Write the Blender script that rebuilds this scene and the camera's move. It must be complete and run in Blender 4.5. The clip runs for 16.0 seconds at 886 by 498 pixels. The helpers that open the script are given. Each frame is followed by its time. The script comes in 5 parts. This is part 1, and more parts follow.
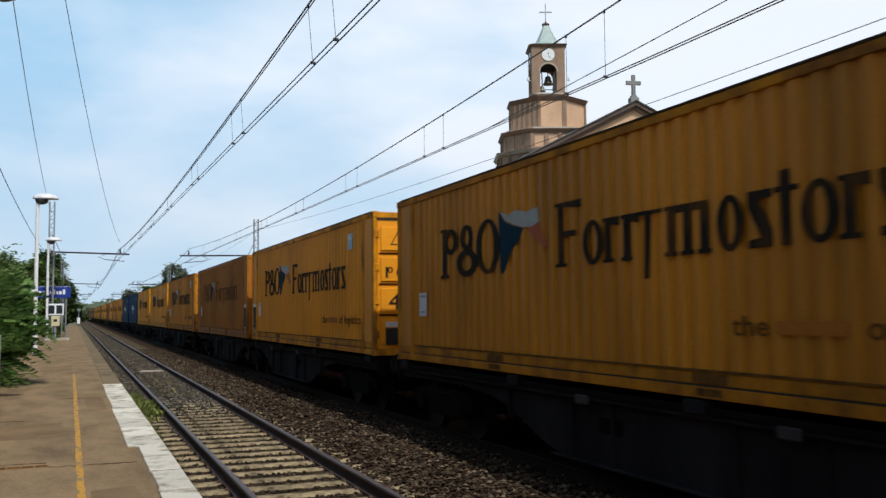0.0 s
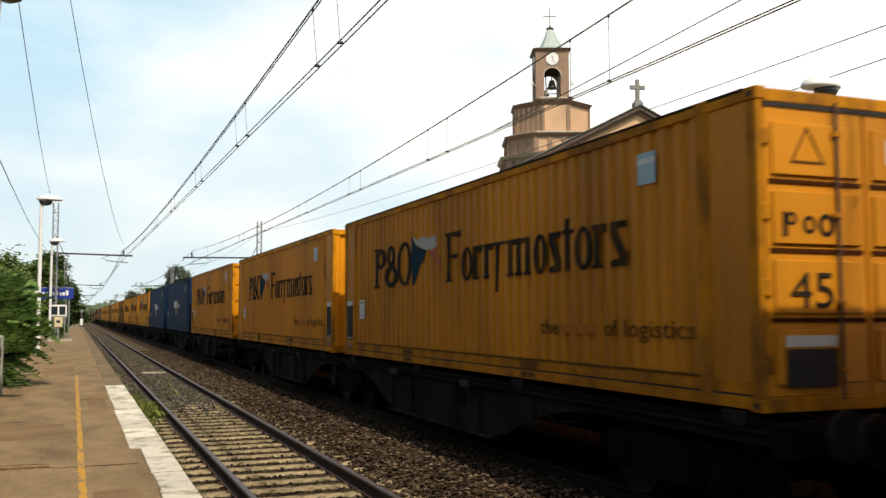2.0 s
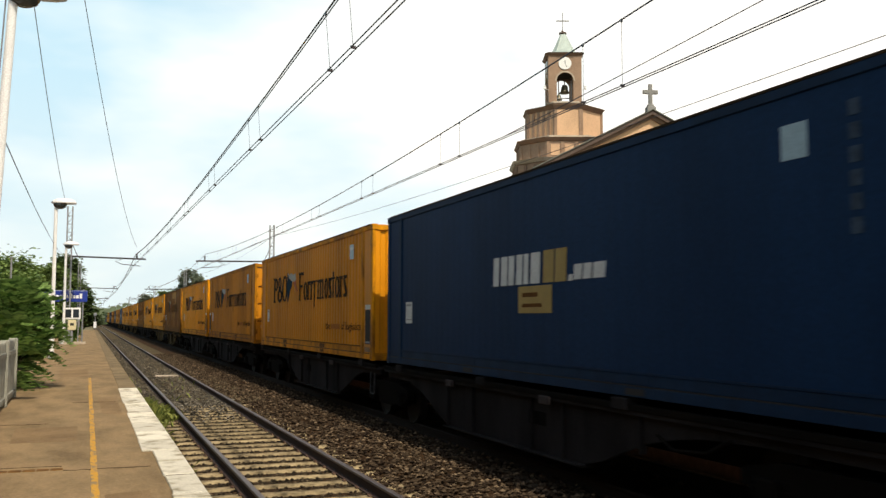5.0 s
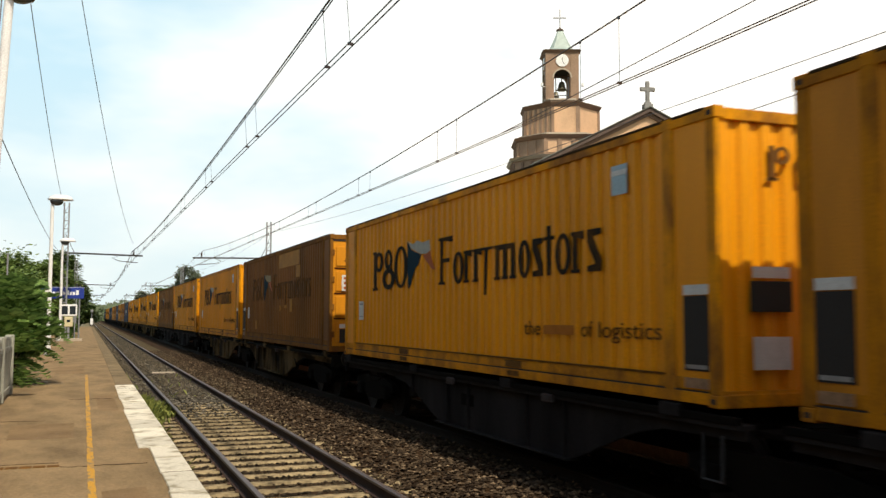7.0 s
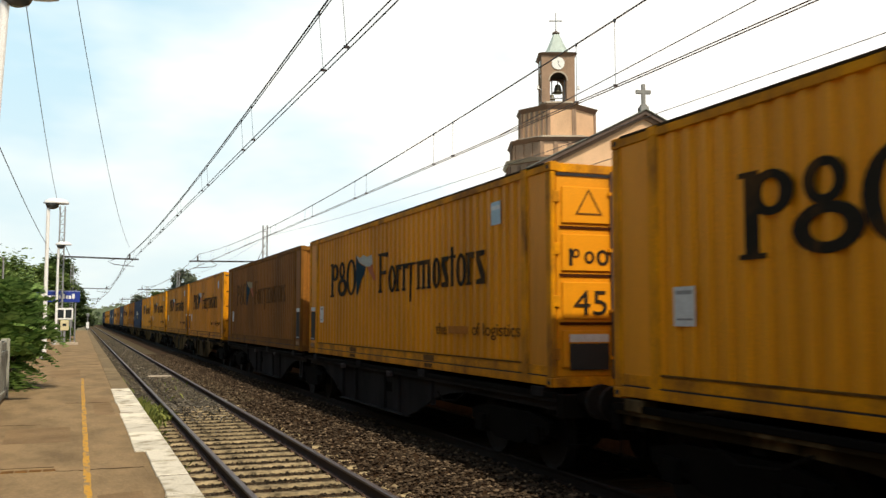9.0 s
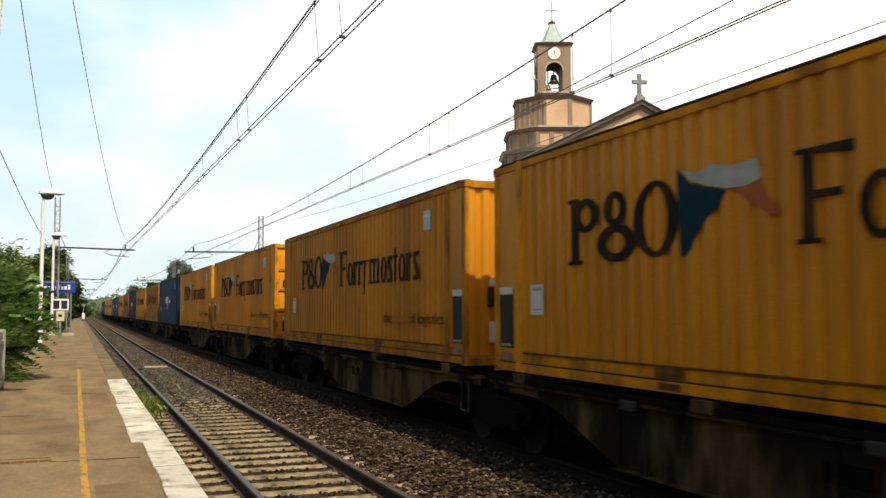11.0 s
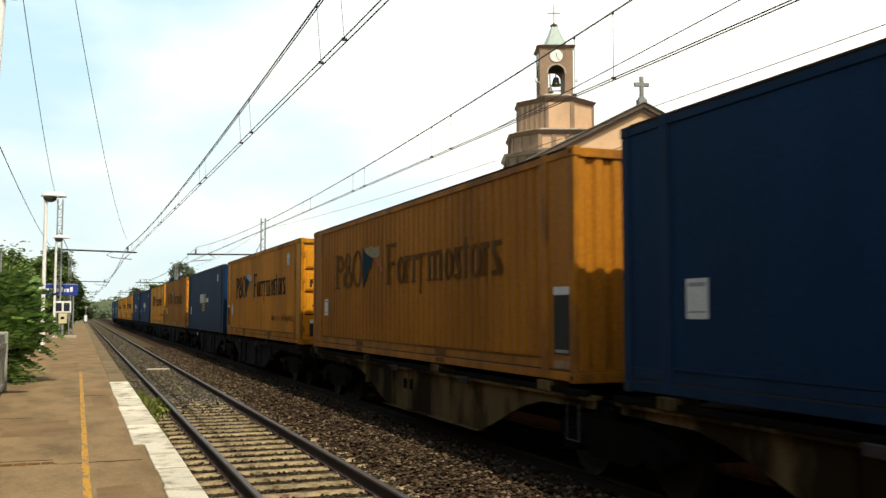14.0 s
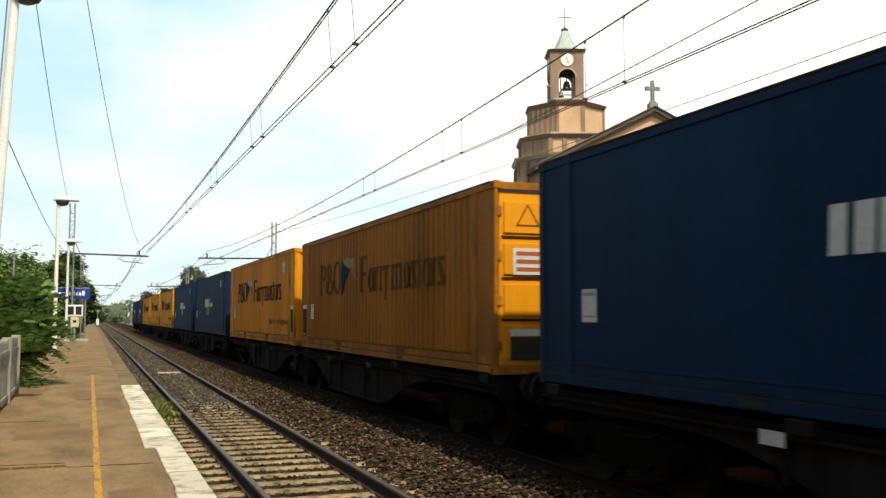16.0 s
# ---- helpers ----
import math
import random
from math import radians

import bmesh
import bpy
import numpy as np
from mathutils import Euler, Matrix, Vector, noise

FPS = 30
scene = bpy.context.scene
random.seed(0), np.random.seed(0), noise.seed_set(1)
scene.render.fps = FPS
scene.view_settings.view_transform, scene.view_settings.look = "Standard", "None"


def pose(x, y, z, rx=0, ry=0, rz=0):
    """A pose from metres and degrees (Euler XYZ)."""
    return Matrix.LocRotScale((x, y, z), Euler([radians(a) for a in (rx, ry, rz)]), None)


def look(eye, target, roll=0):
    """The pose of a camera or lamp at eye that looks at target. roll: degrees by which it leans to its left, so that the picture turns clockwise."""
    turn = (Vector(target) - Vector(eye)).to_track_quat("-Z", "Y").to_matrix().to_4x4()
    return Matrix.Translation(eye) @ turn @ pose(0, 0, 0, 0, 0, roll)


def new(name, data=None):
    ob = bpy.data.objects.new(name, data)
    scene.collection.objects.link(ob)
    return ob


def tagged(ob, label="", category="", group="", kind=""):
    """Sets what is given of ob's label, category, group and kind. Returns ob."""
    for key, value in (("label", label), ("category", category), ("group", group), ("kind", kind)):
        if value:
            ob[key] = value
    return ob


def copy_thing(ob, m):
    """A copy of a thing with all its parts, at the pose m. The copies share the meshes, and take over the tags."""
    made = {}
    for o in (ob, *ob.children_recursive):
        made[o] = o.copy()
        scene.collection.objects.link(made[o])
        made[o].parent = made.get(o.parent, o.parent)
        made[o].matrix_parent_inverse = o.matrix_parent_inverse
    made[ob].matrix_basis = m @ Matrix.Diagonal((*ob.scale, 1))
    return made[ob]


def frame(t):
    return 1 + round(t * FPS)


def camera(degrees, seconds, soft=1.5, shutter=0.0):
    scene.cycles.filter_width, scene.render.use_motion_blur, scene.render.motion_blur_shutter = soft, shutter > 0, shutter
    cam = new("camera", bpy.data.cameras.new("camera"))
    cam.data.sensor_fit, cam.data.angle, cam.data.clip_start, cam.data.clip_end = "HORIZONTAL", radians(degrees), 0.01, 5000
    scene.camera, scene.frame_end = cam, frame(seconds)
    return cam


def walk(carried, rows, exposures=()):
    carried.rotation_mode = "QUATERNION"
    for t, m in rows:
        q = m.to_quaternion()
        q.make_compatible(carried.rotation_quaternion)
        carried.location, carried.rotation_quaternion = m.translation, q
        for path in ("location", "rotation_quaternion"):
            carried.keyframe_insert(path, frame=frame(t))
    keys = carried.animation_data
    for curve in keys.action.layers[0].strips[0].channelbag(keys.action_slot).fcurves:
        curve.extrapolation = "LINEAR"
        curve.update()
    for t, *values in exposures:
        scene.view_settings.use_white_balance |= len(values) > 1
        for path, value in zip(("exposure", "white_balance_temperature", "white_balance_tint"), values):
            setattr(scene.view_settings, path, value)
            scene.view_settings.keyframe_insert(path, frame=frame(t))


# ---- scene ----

# ---------------------------------------------------------------- camera
# x: across the tracks, y: along them, z: up from the near rail's top
EYE = (0.0, 0.0, 2.025)
cam = camera(50.83, 16.0, soft=1.45, shutter=0.11)
WALK_ROWS = [
    (0, 93.89, 0.45, -21.59),
    (0.5, 93.84, 0.36, -21.44),
    (1, 93.94, 0.09, -21.49),
    (1.5, 94.13, 0.10, -21.48),
    (2, 94.10, 0.10, -21.43),
    (2.5, 94.07, 0.15, -21.48),
    (3, 93.94, -0.06, -21.47),
    (3.5, 93.88, 0.00, -21.27),
    (4, 94.22, -0.13, -20.98),
    (6.5, 94.38, 0.01, -20.48),
    (7, 94.18, -0.17, -20.89),
    (7.5, 94.31, -0.07, -21.43),
    (8, 94.27, 0.03, -21.31),
    (8.5, 94.12, 0.12, -21.39),
    (9, 94.36, -0.05, -21.10),
    (11.5, 93.70, 0.02, -21.39),
    (12, 93.79, -0.23, -21.32),
    (12.5, 93.95, -0.11, -21.08),
    (13, 94.08, 0.02, -20.99),
    (13.5, 94.14, -0.17, -21.15),
    (14, 93.92, -0.00, -21.21),
    (14.5, 94.10, -0.08, -21.23),
    (15, 94.05, -0.10, -20.95),
    (15.5, 94.13, -0.06, -20.75),
    (16, 94.17, -0.08, -20.57),
]

EXPOSURES = [(0.0, -0.40, 5850, 10), (1.0, -0.12, 6450, 10), (1.8, -0.05, 6900, 10), (3.5, 0.0, 7100, 10), (8.0, 0.03, 7150, 9.5), (12.0, 0.06, 7150, 8), (16.0, 0.08, 7150, 5.5)]
walk(cam, [(t, pose(*EYE, rx, ry, rz)) for t, rx, ry, rz in WALK_ROWS], EXPOSURES)

# ---------------------------------------------------------------- light
SUN_AZ, SUN_EL = 175.0, 53.0          # degrees: azimuth from +y towards +x
world = bpy.data.worlds.new("sky")
scene.world = world
world.use_nodes = True
wn, wl = world.node_tree.nodes, world.node_tree.links
wn.clear()
sky = wn.new("ShaderNodeTexSky")
sky.sky_type = "NISHITA"
sky.sun_disc = False
sky.sun_elevation = radians(SUN_EL)
sky.sun_rotation = radians(SUN_AZ)
sky.air_density, sky.dust_density, sky.ozone_density = 1.0, 2.5, 1.0
wcoord = wn.new("ShaderNodeTexCoord")
wmap = wn.new("ShaderNodeMapping")
wmap.inputs["Scale"].default_value = (1.3, 1.3, 3.4)
wmap.inputs["Location"].default_value = (2.3, 0.7, 0.2)
wnoise = wn.new("ShaderNodeTexNoise")
wnoise.inputs["Scale"].default_value = 1.6
wnoise.inputs["Detail"].default_value = 5
wnoise.inputs["Roughness"].default_value = 0.5
wramp = wn.new("ShaderNodeValToRGB")
wramp.color_ramp.elements[0].position, wramp.color_ramp.elements[1].position = 0.50, 0.74
# summer haze: dense near the horizon, thin overhead
wsep = wn.new("ShaderNodeSeparateXYZ")
whaze = wn.new("ShaderNodeValToRGB")
whaze.color_ramp.elements[0].position, whaze.color_ramp.elements[1].position = 0.30, 0.75
whaze.color_ramp.elements[0].color, whaze.color_ramp.elements[1].color = (0.92, 0.92, 0.92, 1), (0.0, 0.0, 0.0, 1)
wcloud = wn.new("ShaderNodeMixRGB")
wcloud.inputs[1].default_value = (6.3, 9.2, 11.2, 1)
wcloud.inputs[2].default_value = (13.2, 13.2, 13.0, 1)
wmix = wn.new("ShaderNodeMixRGB")
wbg = wn.new("ShaderNodeBackground")
wbg.inputs["Strength"].default_value = 0.10
wout = wn.new("ShaderNodeOutputWorld")
wl.new(wcoord.outputs["Generated"], wmap.inputs["Vector"])
wl.new(wcoord.outputs["Generated"], wsep.inputs["Vector"])
wl.new(wmap.outputs["Vector"], wnoise.inputs["Vector"])
# the clouds thicken towards the east
wbank = wn.new("ShaderNodeMath")
wbank.operation = "MULTIPLY_ADD"
wbank.inputs[1].default_value = 0.55
wl.new(wsep.outputs["X"], wbank.inputs[0])
wl.new(wnoise.outputs["Fac"], wbank.inputs[2])
wl.new(wbank.outputs[0], wramp.inputs["Fac"])
wl.new(wramp.outputs["Color"], wcloud.inputs["Fac"])
wl.new(wsep.outputs["Z"], whaze.inputs["Fac"])
wl.new(whaze.outputs["Color"], wmix.inputs["Fac"])
wl.new(sky.outputs["Color"], wmix.inputs[1])
wl.new(wcloud.outputs["Color"], wmix.inputs[2])
# pale dust low over the horizon
wlow = wn.new("ShaderNodeMapRange")
wlow.inputs["From Min"].default_value, wlow.inputs["From Max"].default_value = 0.0, 0.24
wlow.inputs["To Min"].default_value, wlow.inputs["To Max"].default_value = 0.6, 0.0
wdust = wn.new("ShaderNodeMixRGB")
wdust.inputs[2].default_value = (9.2, 9.8, 9.9, 1)
wl.new(wsep.outputs["Z"], wlow.inputs["Value"])
wl.new(wlow.outputs["Result"], wdust.inputs["Fac"])
wl.new(wmix.outputs["Color"], wdust.inputs[1])
wl.new(wdust.outputs["Color"], wbg.inputs["Color"])
wl.new(wbg.outputs["Background"], wout.inputs["Surface"])

sun = new("sun", bpy.data.lights.new("sun", "SUN"))
sun.data.energy, sun.data.angle, sun.data.color = 4.0, radians(1.0), (1.0, 0.93, 0.82)
to_sun = Vector((math.sin(radians(SUN_AZ)) * math.cos(radians(SUN_EL)), math.cos(radians(SUN_AZ)) * math.cos(radians(SUN_EL)), math.sin(radians(SUN_EL))))
sun.matrix_world = look((0, 0, 30), Vector((0, 0, 30)) - to_sun)


# ---------------------------------------------------------------- materials
def material(name, colour, rough=0.7, metal=0.0, dark=0.6, scale=3.0, fine=40.0, bump=0.2, streak=0.0, spread=0.0, tint=None, amount=0.5, lo=0.4, hi=0.68, stretch=None, spec=0.5):
    """Base colour varied by a coarse stain and a fine grain; streak: how far the stain is drawn out along z; spread: brightness from piece to piece."""
    m = bpy.data.materials.new(name)
    m.use_nodes = True
    n, l = m.node_tree.nodes, m.node_tree.links
    b = n["Principled BSDF"]
    b.inputs["Roughness"].default_value, b.inputs["Metallic"].default_value = rough, metal
    b.inputs["Specular IOR Level"].default_value = spec
    co = n.new("ShaderNodeTexCoord")
    mp = n.new("ShaderNodeMapping")
    mp.inputs["Scale"].default_value = stretch or (1, 1, 1 - streak)
    l.new(co.outputs["Object"], mp.inputs["Vector"])
    a = n.new("ShaderNodeTexNoise")
    a.inputs["Scale"].default_value, a.inputs["Detail"].default_value, a.inputs["Roughness"].default_value = scale, 6, 0.6
    f = n.new("ShaderNodeTexNoise")
    f.inputs["Scale"].default_value, f.inputs["Detail"].default_value = fine, 4
    l.new(mp.outputs["Vector"], a.inputs["Vector"])
    l.new(co.outputs["Object"], f.inputs["Vector"])
    r = n.new("ShaderNodeValToRGB")
    r.color_ramp.elements[0].position, r.color_ramp.elements[1].position = lo, hi
    l.new(a.outputs["Fac"], r.inputs["Fac"])
    mix = n.new("ShaderNodeMixRGB")
    second = tint or tuple(c * dark for c in colour)
    mix.inputs[1].default_value, mix.inputs[2].default_value = (*colour, 1), (*second, 1)
    sc = n.new("ShaderNodeMath")
    sc.operation = "MULTIPLY"
    sc.inputs[1].default_value = amount
    l.new(r.outputs["Color"], sc.inputs[0])
    l.new(sc.outputs[0], mix.inputs["Fac"])
    # grain
    g = n.new("ShaderNodeMapRange")
    g.inputs["From Min"].default_value, g.inputs["From Max"].default_value = 0.3, 0.7
    g.inputs["To Min"].default_value, g.inputs["To Max"].default_value = 0.82, 1.14
    l.new(f.outputs["Fac"], g.inputs["Value"])
    hsv = n.new("ShaderNodeHueSaturation")
    l.new(mix.outputs["Color"], hsv.inputs["Color"])
    if spread:
        oi = n.new("ShaderNodeObjectInfo")
        sp = n.new("ShaderNodeMapRange")
        sp.inputs["To Min"].default_value, sp.inputs["To Max"].default_value = 1 - spread, 1 + spread
        l.new(oi.outputs["Random"], sp.inputs["Value"])
        mu = n.new("ShaderNodeMath")
        mu.operation = "MULTIPLY"
        l.new(sp.outputs["Result"], mu.inputs[0])
        l.new(g.outputs["Result"], mu.inputs[1])
        l.new(mu.outputs[0], hsv.inputs["Value"])
    else:
        l.new(g.outputs["Result"], hsv.inputs["Value"])
    l.new(hsv.outputs["Color"], b.inputs["Base Color"])
    if bump:
        bp = n.new("ShaderNodeBump")
        bp.inputs["Strength"].default_value, bp.inputs["Distance"].default_value = bump, 0.02
        l.new(f.outputs["Fac"], bp.inputs["Height"])
        l.new(bp.outputs["Normal"], b.inputs["Normal"])
    return m


def island_material(name, low, high, rough=0.9, translucent=0.0, dull=0.0):
    """Colour that varies from loose piece to loose piece."""
    m = bpy.data.materials.new(name)
    m.use_nodes = True
    n, l = m.node_tree.nodes, m.node_tree.links
    b = n["Principled BSDF"]
    b.inputs["Roughness"].default_value = rough
    g = n.new("ShaderNodeNewGeometry")
    r = n.new("ShaderNodeValToRGB")
    r.color_ramp.elements[0].color, r.color_ramp.elements[1].color = (*low, 1), (*high, 1)
    if dull:
        e = r.color_ramp.elements.new(dull)
        e.color = (*[a + (b - a) * 0.38 for a, b in zip(low, high)], 1)
        b.inputs["Specular IOR Level"].default_value = 0.1
    l.new(g.outputs["Random Per Island"], r.inputs["Fac"])
    l.new(r.outputs["Color"], b.inputs["Base Color"])
    if translucent:
        tr = n.new("ShaderNodeBsdfTranslucent")
        l.new(r.outputs["Color"], tr.inputs["Color"])
        ms = n.new("ShaderNodeMixShader")
        ms.inputs["Fac"].default_value = translucent
        l.new(b.outputs["BSDF"], ms.inputs[1])
        l.new(tr.outputs["BSDF"], ms.inputs[2])
        l.new(ms.outputs["Shader"], n["Material Output"].inputs["Surface"])
    return m


YELLOW = material("yellow_container_paint", (0.72, 0.278, 0.004), 0.55, 0, 0.5, 0.9, 70, 0.025, 0.8, 0.05, amount=0.7, spec=0.30)
BRIGHT = material("clean_yellow_container_paint", (0.81, 0.318, 0.0045), 0.55, 0, 0.6, 0.9, 70, 0.025, 0.8, 0.05, amount=0.55, spec=0.26)
DIRTY = material("dirty_yellow_container_paint", (0.60, 0.235, 0.007), 0.6, 0, 0.45, 0.9, 70, 0.03, 0.8, 0.05, amount=0.8, spec=0.28)
DIRTY_RAIL = material("dirty_yellow_rail_paint", (0.50, 0.20, 0.008), 0.7, 0, 0.35, 2.2, 40, 0.1, 0.3, 0.06, amount=0.85, tint=(0.13, 0.055, 0.015), spec=0.08)
OCHRE = material("brown_faded_container_paint", (0.25, 0.097, 0.012), 0.65, 0, 0.5, 0.8, 22, 0.08, 0.7, 0.05, amount=0.85, spec=0.22)
ORANGE = material("dull_orange_container_paint", (0.38, 0.140, 0.007), 0.65, 0, 0.5, 0.8, 22, 0.08, 0.7, 0.05, amount=0.75, spec=0.22)
BLUE = material("dark_blue_container_paint", (0.0060, 0.0295, 0.082), 0.6, 0, 0.6, 0.8, 25, 0.04, 0.75, 0.05, amount=0.6, spec=0.07)
YELLOW_RAIL = material("yellow_rail_paint", (0.70, 0.28, 0.005), 0.65, 0, 0.35, 2.2, 40, 0.1, 0.3, 0.06, amount=0.85, tint=(0.15, 0.06, 0.015), spec=0.1)
PATCH = material("fresh_yellow_patch", (0.42, 0.185, 0.008), 0.6, 0, 0.6, 3, 40, 0.05, amount=0.6, spec=0.15)
OCHRE_RAIL = material("brown_rail_paint", (0.22, 0.095, 0.015), 0.75, 0, 0.35, 2.2, 40, 0.1, 0.3, 0.06, amount=0.8, tint=(0.10, 0.04, 0.015), spec=0.06)
ORANGE_RAIL = material("orange_rail_paint", (0.40, 0.15, 0.008), 0.6, 0, 0.35, 2.2, 40, 0.1, 0.3, 0.06, amount=0.8, tint=(0.12, 0.05, 0.015), spec=0.15)
BLUE_RAIL = material("blue_rail_paint", (0.005, 0.026, 0.068), 0.65, 0, 0.5, 2.2, 40, 0.1, 0.3, 0.06, amount=0.7, spec=0.12)
BLACK_MARK = material("black_marking", (0.022, 0.019, 0.014), 0.8, 0, 1.6, 2.6, 60, 0.03, 0.5, amount=0.55, tint=(0.16, 0.07, 0.012), lo=0.50, hi=0.70, spec=0.05)
FADED_MARK = material("faded_marking", (0.105, 0.048, 0.013), 0.8, 0, 2.0, 1.8, 60, 0.03, 0.5, amount=0.7, spec=0.05)
NAVY_MARK = material("navy_marking", (0.007, 0.032, 0.052), 0.75, 0, 1.3, 3, 60, 0.03, spec=0.05)
RED_MARK = material("red_marking", (0.40, 0.10, 0.03), 0.6, 0, 0.7, 3, 60, 0.03, spec=0.15)
RED_FAINT = material("faded_red_marking", (0.42, 0.15, 0.02), 0.7, 0, 0.7, 5, 60, 0.03, spec=0.1)
WHITE_MARK = material("white_marking", (0.60, 0.63, 0.62), 0.5, 0, 0.7, 4, 60, 0.03)
FLAG_WHITE = material("grubby_white_flag", (0.40, 0.42, 0.38), 0.7, 0, 0.6, 5, 60, 0.03, spec=0.1)
DULL_WHITE = material("dirty_white_marking", (0.30, 0.25, 0.14), 0.7, 0, 0.6, 4, 60, 0.03, spec=0.1)
BLUE_STICKER = material("pale_blue_sticker", (0.30, 0.45, 0.52), 0.4, 0, 0.7, 9, 60, 0.02)
LABEL_YELLOW = material("yellow_label", (0.62, 0.36, 0.03), 0.5, 0, 0.7, 6, 60, 0.03)
LABEL_DULL = material("dusty_yellow_label", (0.36, 0.25, 0.06), 0.6, 0, 0.7, 6, 60, 0.03)
PALE_RUST = material("pale_rubbed_rust", (0.34, 0.21, 0.12), 0.8, 0, 0.5, 9, 60, 0.2, amount=0.8, spec=0.15)
JOINT = material("dark_maroon_joint", (0.060, 0.018, 0.005), 0.9, 0, 0.5, 6, 60, 0.1, spec=0.05)
EDGE_DARK = material("dark_roof_line", (0.045, 0.030, 0.016), 0.9, 0, 0.5, 6, 60, 0.2, spec=0.05)
GIRDER = material("stained_grey_girder_steel", (0.0245, 0.022, 0.022), 0.9, 0.0, 0.3, 1.1, 30, 0.2, 0.0, amount=0.85, spec=0.06, stretch=(1, 1.0, 0.3))
SPIGOT = material("scuffed_grey_spigot", (0.052, 0.042, 0.041), 0.8, 0.1, 0.5, 6, 50, 0.2, amount=0.7, spec=0.15)
# underframe and bogies: near black, with the underside's shade in the colour
SHADED_STEEL = material("shade_black_wagon_steel", (0.005, 0.0045, 0.004), 0.95, 0.0, 1.9, 1.5, 30, 0.25, 0.3, amount=0.6, tint=(0.012, 0.009, 0.006), spec=0.04)
TAN_STEEL = material("dusty_tan_wagon_steel", (0.135, 0.092, 0.043), 0.92, 0.0, 0.12, 0.9, 30, 0.25, 0.0, amount=0.95, spec=0.04, stretch=(1, 1.0, 0.3), lo=0.42, hi=0.55)
WHEEL_STEEL = material("wheel_steel", (0.016, 0.013, 0.011), 0.8, 0.2, 0.6, 4, 40, 0.2, spec=0.2)
RUST = material("rusty_steel", (0.10, 0.055, 0.035), 0.75, 0.2, 0.55, 6, 60, 0.3)
RUST_DARK = material("dark_scraped_rust", (0.17, 0.075, 0.012), 0.85, 0, 0.35, 7, 60, 0.3, amount=0.9, spec=0.15)
RAIL_SIDE = material("rusty_rail", (0.05, 0.032, 0.026), 0.85, 0.0, 0.6, 5, 60, 0.25, spec=0.2)
# far rails: the train's shade is put into the colour; also the car's tyres
SHADED_RAIL_TYRE = material("shaded_rail_and_tyre", (0.020, 0.014, 0.011), 0.8, 0.1, 0.6, 5, 60, 0.2, spec=0.1)
RAIL_TOP = material("rail_head", (0.15, 0.12, 0.11), 0.5, 0.6, 0.6, 3, 80, 0.05)
SLEEPER = material("concrete_sleeper", (0.345, 0.268, 0.152), 0.92, 0, 0.30, 6.5, 45, 0.5, 0, 0.22, amount=0.95, spec=0.12, lo=0.42, hi=0.64)
# far sleepers, coloured dark for the shade beneath the train
SLEEPER_SHADED = material("shade_dark_sleeper", (0.05, 0.037, 0.024), 0.95, 0, 0.5, 4, 45, 0.4, 0, 0.2, amount=0.8, spec=0.06)
ASPHALT = material("brown_platform_asphalt", (0.278, 0.192, 0.101), 0.94, 0, 0.5, 1.3, 34, 0.6, amount=0.9, stretch=(1.6, 0.7, 1), spec=0.15, lo=0.38, hi=0.70)
ASPHALT_PATCH = material("mended_asphalt", (0.240, 0.158, 0.081), 0.94, 0, 0.55, 1.4, 75, 0.5, amount=0.7, spec=0.15)
KERB = material("white_painted_kerb_slab", (0.66, 0.62, 0.51), 0.92, 0, 0.4, 3.4, 60, 0.45, 0, 0.14, amount=0.9, tint=(0.22, 0.185, 0.105), lo=0.50, hi=0.66, spec=0.2)
KERB_OLD = material("worn_grey_kerb_slab", (0.22, 0.165, 0.095), 0.95, 0, 0.45, 2.6, 50, 0.3, 0, 0.14, amount=0.85, spec=0.12)
LINE = material("worn_yellow_line", (0.50, 0.255, 0.020), 0.85, 0, 0.5, 7.0, 50, 0.2, amount=1.0, tint=(0.225, 0.158, 0.078), lo=0.49, hi=0.60, stretch=(2.0, 0.7, 1))
CONCRETE = material("stained_concrete", (0.33, 0.33, 0.27), 0.9, 0, 0.5, 2.4, 40, 0.35, 0.6, amount=0.8)
BALLAST_BED = material("ballast_bed", (0.048, 0.027, 0.013), 0.97, 0, 0.5, 6, 28, 1.0, amount=0.8, spec=0.08)
SILT = material("silted_ballast", (0.098, 0.075, 0.042), 0.97, 0, 0.5, 2.2, 26, 1.0, amount=0.85, spec=0.08)
GROUND = material("dry_grass_and_earth", (0.12, 0.115, 0.05), 0.95, 0, 0.6, 0.3, 14, 0.6, tint=(0.16, 0.12, 0.075), amount=0.9)
WHITE_PAINT = material("white_post_paint", (0.80, 0.80, 0.78), 0.45, 0, 0.85, 3, 50, 0.05)
GREY_STEEL = material("galvanised_steel", (0.30, 0.31, 0.32), 0.55, 0.5, 0.7, 5, 60, 0.1)
OLD_STEEL = material("dark_weathered_steel", (0.055, 0.055, 0.057), 0.75, 0.2, 0.6, 5, 60, 0.1, spec=0.2)
LAMP_HOOD = material("white_lamp_hood", (0.75, 0.75, 0.74), 0.4, 0, 0.85, 5, 50, 0.05)
LAMP_GLASS = material("smoked_lamp_bowl", (0.05, 0.06, 0.06), 0.15, 0, 0.8, 5, 50, 0.0)
SIGN_BLUE = material("blue_sign_enamel", (0.012, 0.035, 0.26), 0.35, 0, 0.8, 4, 50, 0.02)
WIRE = material("copper_wire", (0.07, 0.075, 0.085), 0.6, 0.4, 0.7, 5, 50, 0.0)
